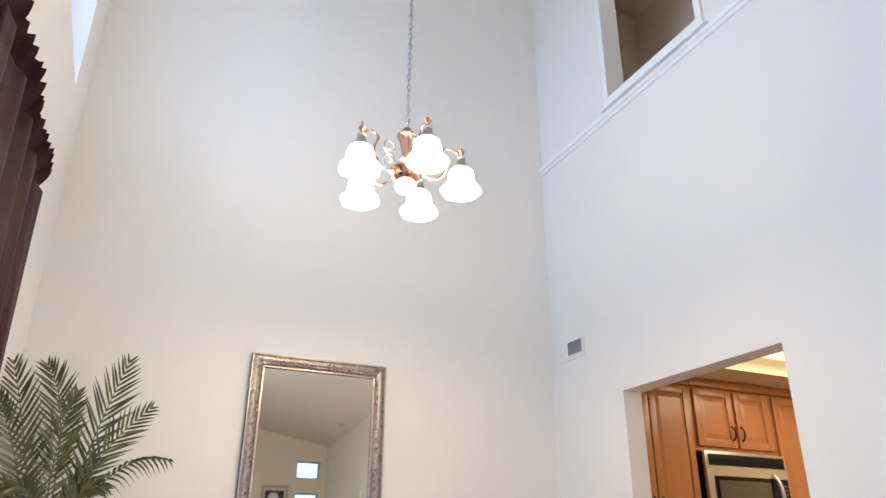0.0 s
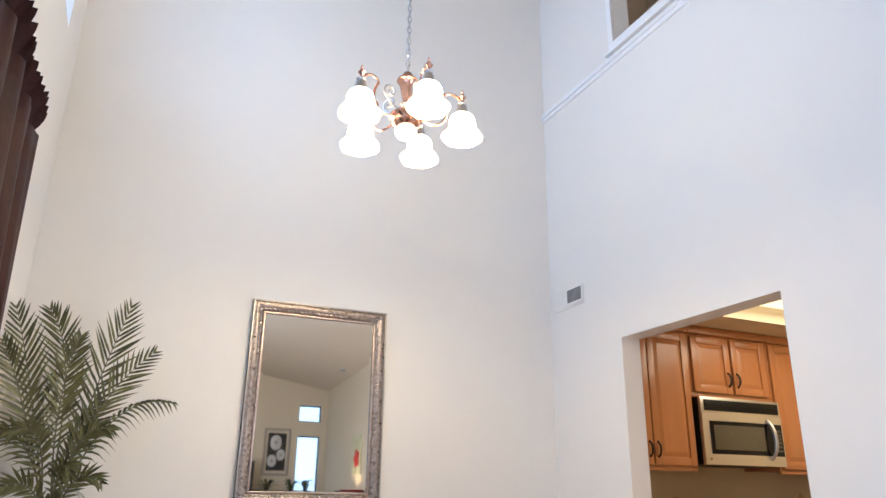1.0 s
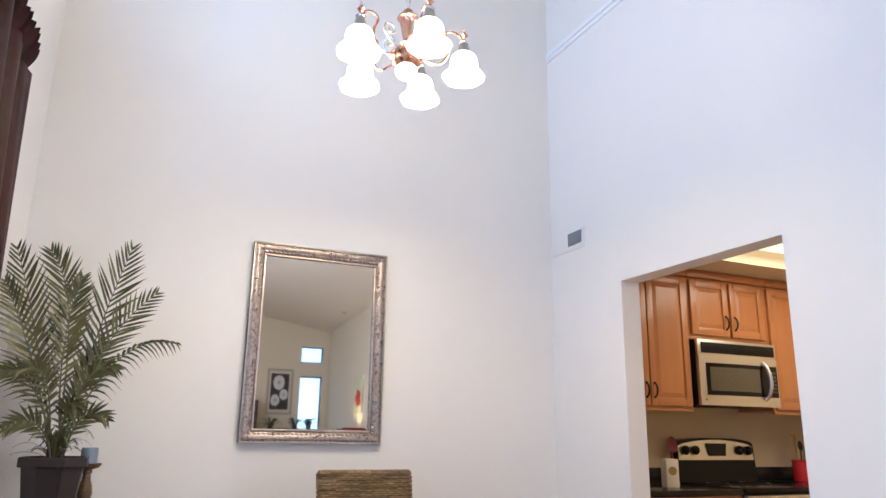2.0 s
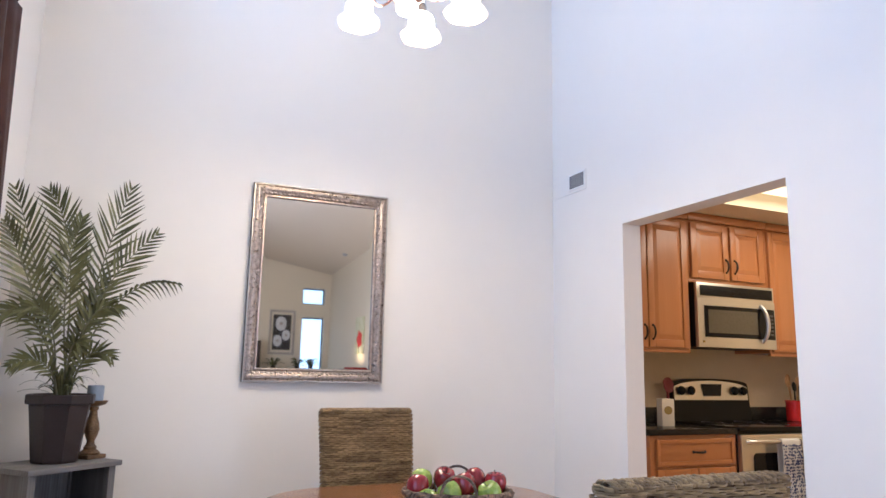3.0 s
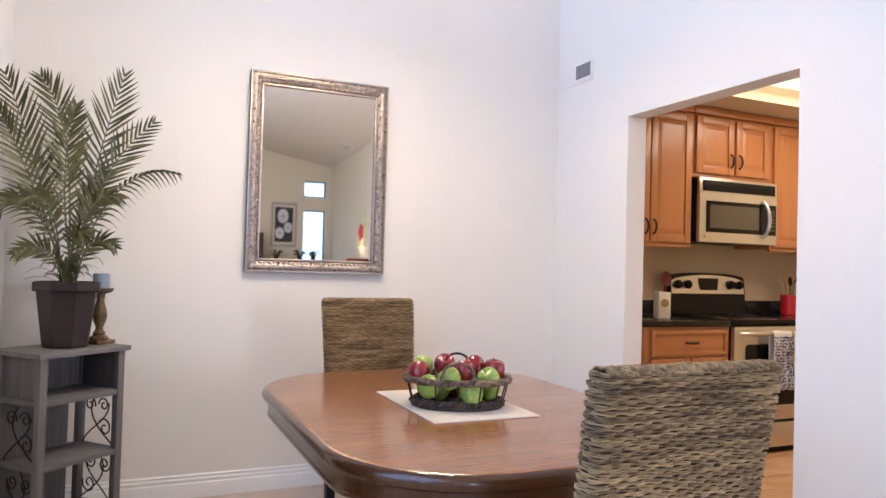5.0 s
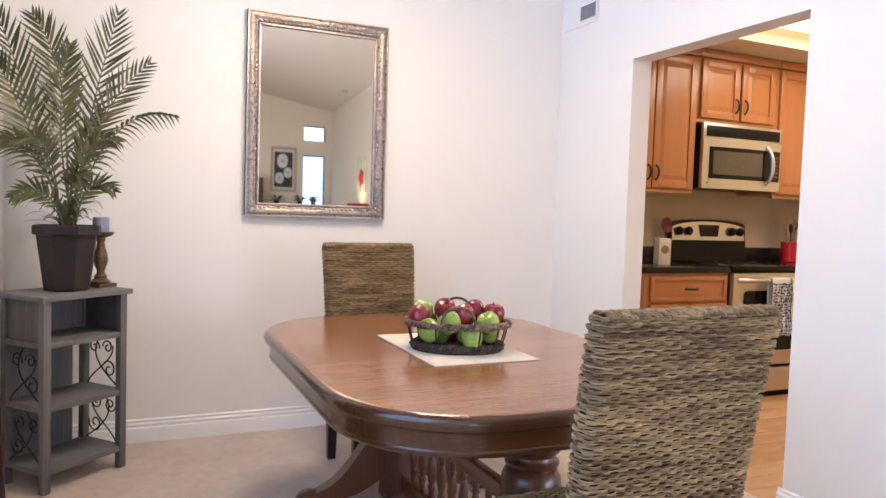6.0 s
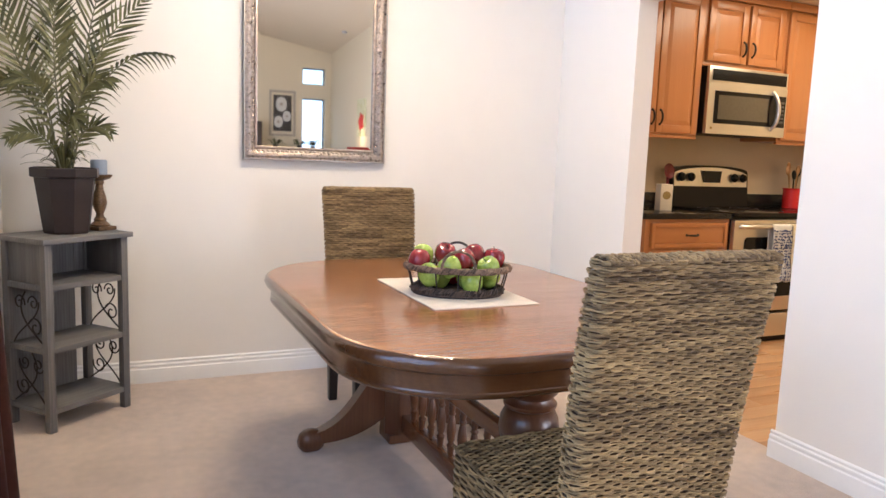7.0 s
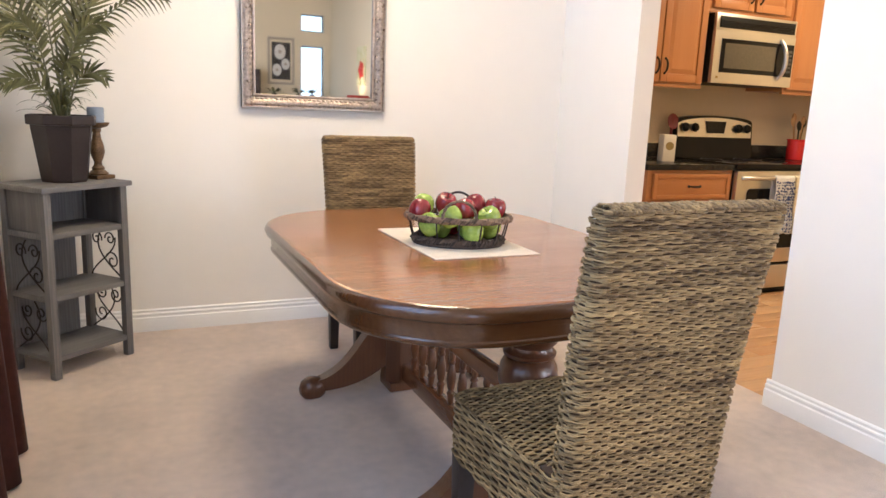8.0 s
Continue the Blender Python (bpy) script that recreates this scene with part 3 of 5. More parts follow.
def cords(place, rows, length, pitch, r, seed, closed=True):
    """Long twisted cords laid row on row, each row passing over and under hidden uprights in turn. place(u, v) gives a point and its normal."""
    rng = random.Random(seed)
    verts, faces = [], []
    sides = 5
    waves = 2 * round(length / pitch / 2)
    circle = [(0.85 * math.sin(2 * math.pi * k / sides), math.cos(2 * math.pi * k / sides)) for k in range(sides)]
    for j in range(rows):
        v = (j + 0.5) / rows
        phase = math.pi * (j % 2) + rng.uniform(-0.3, 0.3)
        u = -rng.uniform(0, 0.1) if closed else 0.0
        stop = u + 1.0
        while u < stop - 1e-6:
            run = min(stop - u, rng.uniform(0.05, 0.18) / length)
            if stop - u - run < 0.05 / length:
                run = stop - u
            n = max(4, int(run * length / 0.0062))
            spots = [place(u + run * i / n, v) for i in range(n + 1)]
            thick = r * rng.uniform(0.84, 1.16)
            drop = rng.uniform(-0.3, 0.3) * r
            spin = rng.uniform(0, 6.28)
            for strand in (0, 1):
                base = len(verts)
                for i, (p, nn) in enumerate(spots):
                    uu = u + run * i / n
                    way = (spots[min(n, i + 1)][0] - spots[max(0, i - 1)][0]).normalized()
                    cross = nn.cross(way)
                    over = math.sin(math.pi / 2 * max(-1.0, min(1.0, 1.9 * math.cos(math.pi * waves * uu + phase))))
                    turn = spin + strand * math.pi + uu * length * 95
                    tuck = 1.0 if 0 < i < n else 0.35
                    c = p + nn * (r * (0.30 + 1.10 * over) * tuck + 0.30 * r * math.sin(turn)) + cross * ((1 if strand else -1) * r * 0.80 + drop + 0.25 * r * math.cos(turn))
                    fat = thick * (0.94 + 0.18 * over) * (0.75 + 0.25 * tuck)
                    n1, c1 = nn * fat, cross * fat
                    for a, b in circle:
                        verts.append(tuple(c + n1 * a + c1 * b))
                for i in range(n):
                    for k in range(sides):
                        k2 = (k + 1) % sides
                        faces.append((base + i * sides + k, base + i * sides + k2, base + (i + 1) * sides + k2, base + (i + 1) * sides + k))
            u += run
    return verts, faces


def joined(name, pieces, mat):
    verts, faces = [], []
    for v, f in pieces:
        base = len(verts)
        verts += v
        faces += [tuple(i + base for i in q) for q in f]
    me = bpy.data.meshes.new(name)
    me.from_pydata(verts, [], faces)
    me.materials.append(mat)
    me.polygons.foreach_set("use_smooth", [True] * len(me.polygons))
    return me


def round_loop(hx, hy, r):
    """A closed curve round a rounded rectangle as a function of 0..1: point and outward normal."""
    straight = (2 * (hx - r), 2 * (hy - r))
    arc = math.pi * r / 2
    total = 2 * sum(straight) + 4 * arc

    def at(u):
        s = (u % 1.0) * total
        x, y, a = -hx + r, -hy, -90
        for k in range(4):
            side = straight[k % 2]
            d = Vector((math.cos(radians(90 * k)), math.sin(radians(90 * k)), 0))
            n = Vector((d.y, -d.x, 0))
            if s <= side:
                return Vector((x, y, 0)) + d * s, n
            s -= side
            x, y = x + d.x * side, y + d.y * side
            centre = Vector((x, y, 0)) - n * r
            if s <= arc:
                t = s / r
                q = n * math.cos(t) + d * math.sin(t)
                return centre + q * r, q
            s -= arc
            end = centre + d * r
            x, y = end.x, end.y
        return Vector((x, y, 0)), Vector((0, -1, 0))
    return at


CHAIR_TOP, SEAT_TOP, SKIRT = 1.064, 0.475, 0.295


def back_line(z):
    """Depth of the backrest's middle and its half width at a height."""
    t = max(0.0, (z - SKIRT) / (CHAIR_TOP - SKIRT))
    return -0.235 - 0.02 * t - 0.072 * t * t, 0.207 + 0.022 * t - 0.012 * max(0.0, (z - CHAIR_TOP + 0.022) / 0.022) ** 2


def woven_chair(m, label):
    ob = thing("dining_chair", m, label, "chair", "chairs at the table")
    half = 0.032
    # backrest: a core with strands wrapped round it
    bm = bmesh.new()
    rings = []
    for k in range(15):
        z = SKIRT + (CHAIR_TOP - 0.004 - SKIRT) * k / 14
        yc, hw = back_line(z)
        rings.append([bm.verts.new((x, y + yc, z)) for x, y in rounded(-hw + 0.004, hw - 0.004, -half + 0.004, half - 0.004, 0.02, 4)])
    n = len(rings[0])
    for p, q in zip(rings, rings[1:]):
        for k in range(n):
            bm.faces.new((p[k], p[(k + 1) % n], q[(k + 1) % n], q[k]))
    bm.faces.new(rings[0][::-1])
    bm.faces.new(rings[-1])
    back = part("backrest", bm, M["seagrass_core"], ob)
    loops = {}

    def back_place(u, v):
        z = SKIRT + (CHAIR_TOP - 0.004 - SKIRT) * v
        yc, hw = back_line(z)
        key = round(hw, 4)
        if key not in loops:
            loops[key] = round_loop(hw, half, 0.022)
        p, nn = loops[key](u)
        return p + Vector((0, yc, z)), nn

    def top_place(u, v):
        yc, hw = back_line(CHAIR_TOP)
        a = math.pi * (1 - u)
        n = Vector((0, math.cos(a), max(0.0, math.sin(a)))).normalized()
        return Vector((-hw - 0.002 + 2 * (hw + 0.002) * v, yc + (half - 0.006) * math.cos(a), CHAIR_TOP - 0.012 + 0.010 * math.sin(a))), n
    pieces = [cords(back_place, 76, 1.00, 0.0215, 0.0026, 3), weave(top_place, 60, 4, 0.0032, 1.05, 4, 0.001, 0.5)]
    part("woven_cover", joined("woven_cover", pieces, M["seagrass"]), None, back, "braided seagrass strands")
    # seat with a deep woven skirt
    bm = bmesh.new()
    slab(bm, [(0.006, SKIRT + 0.004), (0.006, SEAT_TOP - 0.02), (0.008, SEAT_TOP - 0.005)], 0.224, 0.25, 0.03)
    seat = part("seat", bm, M["seagrass_core"], ob)
    loop = round_loop(0.224, 0.25, 0.03)

    def skirt_place(u, v):
        p, nn = loop(u)
        return p + Vector((0, 0, SKIRT + 0.004 + (SEAT_TOP - SKIRT - 0.004) * v)), nn

    def seat_place(u, v):
        return Vector((-0.227 + 0.454 * min(1, max(0, u)), -0.18 + 0.432 * v, SEAT_TOP - 0.006 + 0.006 * math.sin(math.pi * v))), Vector((0, 0, 1))
    pieces = [cords(skirt_place, 18, 0.90, 0.0215, 0.0026, 5), cords(seat_place, 43, 0.450, 0.0215, 0.0026, 6, False)]
    part("woven_cover", joined("woven_cover", pieces, M["seagrass"]), None, seat, "braided seagrass strands")
    bm = bmesh.new()
    made = box(bm, (-0.026, -0.026, 0.002), (0.026, 0.026, SKIRT + 0.01), 0.004)
    for v in bm.verts:
        k = 0.72 + 0.28 * min(1, v.co.z / SKIRT)
        v.co.x, v.co.y = v.co.x * k, v.co.y * k
    me = finish("leg", bm, M["dark_leg"])
    for x in (-0.194, 0.194):
        for y in (-0.215, 0.22):
            part("leg", me, None, ob, "dark brown tapered wooden leg", m=pose(x, y, 0))
    return ob


near_chair = woven_chair(pose(1.020, 1.405, 0, 0, 0, 0.6), "woven seagrass dining chair tucked under the rounded table end")
far_chair = copy_thing(near_chair, pose(1.143, 3.160, 0, 0, 0, 180) @ Matrix.Diagonal((1.05, 1, 1, 1)))
tagged(far_chair, "woven seagrass dining chair with dark legs before the mirror wall")

# ---------------- placemat, basket and apples ----------------
bm = bmesh.new()
box(bm, (-0.190, -0.278, 0.0), (0.190, 0.278, 0.004), 0.0015)
bmesh.ops.subdivide_edges(bm, edges=bm.edges[:], cuts=2)
mat_ob = part("placemat", bm, M["linen"], m=pose(1.068, 2.272, 0.7605))
tagged(mat_ob, "pale beige woven linen placemat lying on the oak table", "placemat")

BASKET = pose(1.060, 2.222, 0.765, 0, 0, -24)


def basket():
    ob = thing("fruit_basket", BASKET, "oval brown wicker and wire basket full of apples on the placemat", "basket")

    def oval(rx, ry, z, n=40):
        return [(rx * math.cos(2 * math.pi * k / n), ry * math.sin(2 * math.pi * k / n), z) for k in range(n)]
    bm = bmesh.new()
    rng = random.Random(5)
    for i in range(5):
        f = 0.25 + 0.18 * i
        tube(bm, oval(0.152 * f, 0.108 * f, 0.006), 0.012, 6, True)
    for strand in range(5):
        pts = []
        for k in range(120):
            a = 2 * math.pi * k / 120
            b = a * 26 + strand * 2 * math.pi / 5
            w = 1 + 0.03 * rng.uniform(-1, 1)
            pts.append(((0.152 + 0.010 * math.cos(b)) * w * math.cos(a), (0.108 + 0.010 * math.cos(b)) * w * math.sin(a), 0.017 + 0.011 * math.sin(b)))
        tube(bm, pts, 0.0042, 5, True)
    part("base", bm, M["twig"], ob, "dark twisted twig base")
    bm = bmesh.new()
    n = 150
    for strand in range(4):
        pts = []
        for k in range(n):
            a = 2 * math.pi * k / n
            b = a * 34 + strand * math.pi / 2
            pts.append(((0.178 + 0.008 * math.cos(b)) * math.cos(a), (0.128 + 0.008 * math.cos(b)) * math.sin(a), 0.094 + 0.008 * math.sin(b)))
        tube(bm, pts, 0.0056, 5, True)
    part("rim", bm, M["wicker"], ob, "thick braided wicker rim")
    for k in range(14):
        a = 2 * math.pi * (k + 0.5) / 14
        bm = bmesh.new()
        tube(bm, bezier([(0.152 * math.cos(a), 0.108 * math.sin(a), 0.012), (0.166 * math.cos(a), 0.119 * math.sin(a), 0.03), (0.172 * math.cos(a), 0.123 * math.sin(a), 0.07),
                         (0.176 * math.cos(a), 0.127 * math.sin(a), 0.094)], 6), 0.0026, 6)
        part("wire", bm, M["iron"], ob)
    for s in (-1, 1):
        bm = bmesh.new()
        y = 0.126 * s
        pts = bezier([(-0.056, y, 0.095), (-0.060, y * 1.02, 0.185), (0.060, y * 1.02, 0.185), (0.056, y, 0.095)], 24)
        tube(bm, pts, 0.0045, 8)
        for w in range(2):
            tube(bm, [p + Vector((0.004 * math.cos(i * 1.6 + w * math.pi), 0.004 * math.sin(i * 1.6 + w * math.pi), 0)) for i, p in enumerate(pts)], 0.003, 5)
        part("handle", bm, M["wicker"] if s < 0 else M["iron"], ob, "twisted wire loop handle")
    return ob


basket()


def apple_mesh(mat):
    ob_profile = [(0.004, 0.012), (0.012, 0.004), (0.021, 0.001), (0.030, 0.009), (0.0365, 0.026), (0.0385, 0.042), (0.036, 0.056), (0.029, 0.067), (0.019, 0.0705), (0.009, 0.067), (0.003, 0.060)]
    bm = bmesh.new()
    lathe(bm, ob_profile, (0, 0, -0.036), 20, lambda a, i: 1 + 0.018 * math.cos(5 * a) * (1 if i < 5 else 0.4))
    return finish("skin", bm, mat)


skins = {"red": apple_mesh(M["apple_red"]), "green": apple_mesh(M["apple_green"])}
bm = bmesh.new()
tube(bm, bezier([(0, 0, 0.022), (0.001, 0, 0.03), (0.003, 0, 0.038), (0.006, 0.001, 0.044)], 5), 0.0014, 6)
apple_stem = finish("stalk", bm, M["iron"])
rng = random.Random(8)
for colour, x, y, z in (("green", -0.125, 0.055, 0.120), ("red", -0.046, 0.060, 0.128), ("red", 0.060, 0.060, 0.126), ("red", 0.128, 0.035, 0.120), ("red", -0.135, -0.015, 0.112),
                        ("green", -0.098, -0.062, 0.070), ("green", -0.028, -0.068, 0.100), ("red", 0.022, -0.006, 0.118), ("green", 0.105, -0.048, 0.100), ("green", 0.048, -0.078, 0.055),
                        ("green", -0.060, 0.005, 0.055), ("green", 0.035, 0.010, 0.052), ("green", 0.110, 0.015, 0.056), ("red", -0.020, 0.070, 0.056)):
    ob = thing("apple", BASKET @ pose(x, y, z, rng.uniform(-35, 35), rng.uniform(-35, 35), rng.uniform(0, 360)),
               "shiny dark red apple heaped in the basket" if colour == "red" else "glossy bright green apple heaped in the basket", "apple", "apples in the basket")
    part("skin", skins[colour], None, ob)
    part("stalk", apple_stem, None, ob)


# ---------------- framed mirror ----------------
def framed(name, m, w, h, profile, mat, label, category):
    """A mitred frame swept from (distance inward, depth) pairs, lying in the local xz plane and facing -y."""
    ob = thing(name, m, label, category)

    def side(k):
        bm = bmesh.new()
        cs = [(-1, -1), (1, -1), (1, 1), (-1, 1)]
        a, b = cs[k], cs[(k + 1) % 4]
        rows = []
        for c in (a, b):
            rows.append([bm.verts.new((c[0] * (w / 2 - d), -dep, c[1] * (h / 2 - d))) for d, dep in profile])
        for p in range(len(profile)):
            q = (p + 1) % len(profile)
            bm.faces.new((rows[0][p], rows[0][q], rows[1][q], rows[1][p]))
        bm.faces.new(rows[0])
        bm.faces.new(rows[1][::-1])
        return bm
    for k in range(4):
        part("frame_rail", side(k), mat, ob)
    return ob


MW, MH = 0.784, 1.093
mirror = framed("mirror", pose(0.971, BACK - 0.001, 1.730), MW, MH,
                [(0.0, 0.0), (0.0, 0.030), (0.004, 0.036), (0.010, 0.036), (0.013, 0.031), (0.020, 0.033), (0.034, 0.031), (0.048, 0.024), (0.060, 0.016), (0.065, 0.018), (0.070, 0.018), (0.074, 0.012), (0.074, 0.0)],
                M["silver"], "tall wall mirror in an ornate antiqued silver frame", "mirror")
bm = bmesh.new()
gw, gh, bev = MW / 2 - 0.074, MH / 2 - 0.074, 0.014
outer = [bm.verts.new((sx * gw, -0.007, sz * gh)) for sx, sz in ((-1, -1), (1, -1), (1, 1), (-1, 1))]
inner = [bm.verts.new((sx * (gw - bev), -0.0071, sz * (gh - bev))) for sx, sz in ((-1, -1), (1, -1), (1, 1), (-1, 1))]
rear = [bm.verts.new((sx * gw, -0.002, sz * gh)) for sx, sz in ((-1, -1), (1, -1), (1, 1), (-1, 1))]
bm.faces.new(inner)
bm.faces.new(rear[::-1])
for k in range(4):
    bm.faces.new((outer[k], outer[(k + 1) % 4], inner[(k + 1) % 4], inner[k]))
    bm.faces.new((rear[k], rear[(k + 1) % 4], outer[(k + 1) % 4], outer[k]))
part("glass", bm, M["mirror"], mirror, "clear mirror glass with a bevelled edge", smooth=False)
# overlapping raised scales along the frame
bm = bmesh.new()
rng = random.Random(2)


def scale_row(length, m, count):
    for k in range(count):
        x = -length / 2 + length * (k + 0.5) / count
        for row, dz in ((0, 0.009), (1, -0.009)):
            shift = (0.5 * length / count) * row
            f = rng.uniform(0.85, 1.12)
            bmesh.ops.create_uvsphere(bm, u_segments=10, v_segments=6, radius=1.0,
                                      matrix=m @ pose(x + shift - 0.25 * length / count, -0.0285 + 0.004 * row, dz, 0, 24 * (1 if row else -1), 0) @ Matrix.Diagonal((0.0125 * f, 0.0028, 0.0075 * f, 1)))


for sz in (-1, 1):
    scale_row(MW - 0.10, pose(0, 0, sz * (MH / 2 - 0.040), 0, 0 if sz > 0 else 180, 0), 27)
for sx in (-1, 1):
    scale_row(MH - 0.10, pose(sx * (MW / 2 - 0.040), 0, 0, 0, 90 * sx, 0), 38)
part("ornament", bm, M["silver"], mirror, "overlapping raised scale pattern")
for sx, sz, w, h in ((0, 1, MW - 0.124, 0.011), (0, -1, MW - 0.124, 0.011), (1, 0, 0.011, MH - 0.1465), (-1, 0, 0.011, MH - 0.1465)):
    x, z = sx * (MW / 2 - 0.0675), sz * (MH / 2 - 0.0675)
    box_part("inner_lip", (x - w / 2, -0.0225, z - h / 2), (x + w / 2, -0.0150, z + h / 2), M["silver_lip"], mirror, 0.003, "rubbed coppery inner lip")
for sx, sz, w, h in ((0, 1, MW, 0.006), (0, -1, MW, 0.006), (1, 0, 0.006, MH - 0.012), (-1, 0, 0.006, MH - 0.012)):
    x, z = sx * (MW / 2 - 0.003), sz * (MH / 2 - 0.003)
    box_part("outer_edge", (x - w / 2, -0.039, z - h / 2), (x + w / 2, -0.0005, z + h / 2), M["silver_edge"], mirror, 0.001)

# ---------------- grey shelf stand ----------------
STAND = pose(-0.238, 3.552, 0, 0, 0, 40.5)


def shelf_stand():
    ob = thing("shelf_stand", STAND, "small grey-washed wooden shelf stand with iron scroll sides in the corner", "shelf")
    w, d, t = 0.189, 0.125, 0.017
    for x in (-1, 1):
        for y in (-1, 1):
            box_part("leg", (x * w - t, y * d - t, 0.002), (x * w + t, y * d + t, 0.815), M["grey_wood"], ob, 0.003)
    box_part("top_board", (-w - 0.034, -d - 0.036, 0.815), (w + 0.034, d + 0.030, 0.838), M["grey_wood_x"], ob, 0.004)
    for z in (0.615, 0.345, 0.080):
        box_part("shelf_board", (-w - t + 0.002, -d - 0.012, z), (w + t - 0.002, d + 0.010, z + 0.024), M["grey_wood_x"], ob, 0.002)
    for s in (-1, 1):
        box_part("side_panel", (s * w - 0.006, -d + t, 0.640), (s * w + 0.006, d - t, 0.814), M["grey_wood"], ob, 0.001)
        # scrollwork between the legs
        bm = bmesh.new()
        x = s * w

        def scroll(cy, cz, r, turns, start, flip):
            pts = []
            for i in range(26):
                q = i / 25
                a = start + flip * q * turns * 2 * math.pi
                rr = r * (1 - 0.80 * q)
                pts.append((x, cy + rr * math.cos(a), cz + rr * math.sin(a)))
            return pts
        for base, f in ((0.365, 1), (0.100, -1)):
            for line in (bezier([(x, -0.105 * f, base + 0.01), (x, 0.02 * f, base + 0.09), (x, 0.09 * f, base + 0.15), (x, 0.015 * f, base + 0.235)], 16),
                         scroll(-0.045 * f, base + 0.085, 0.045, 1.3, 0.3, f), scroll(0.055 * f, base + 0.185, 0.036, 1.4, 3.4, -f),
                         scroll(-0.035 * f, base + 0.19, 0.034, 1.3, 0, f), bezier([(x, 0.10 * f, base), (x, 0.08 * f, base + 0.07), (x, -0.08 * f, base + 0.12), (x, -0.07 * f, base + 0.2)], 14)):
                tube(bm, line, 0.0036, 6)
        part("scrollwork", bm, M["iron"], ob, "dark wrought iron scrolls")
    box_part("back_panel", (-w + t, d - 0.008, 0.106), (w - t - 0.05, d, 0.814), M["grey_wood"], ob, 0.001)
    box_part("back_panel", (w - t - 0.049, d - 0.008, 0.640), (w - t, d, 0.814), M["grey_wood"], ob, 0.001)
    return ob


shelf_stand()

# ---------------- potted palm ----------------
POT = (-0.234, 3.552)


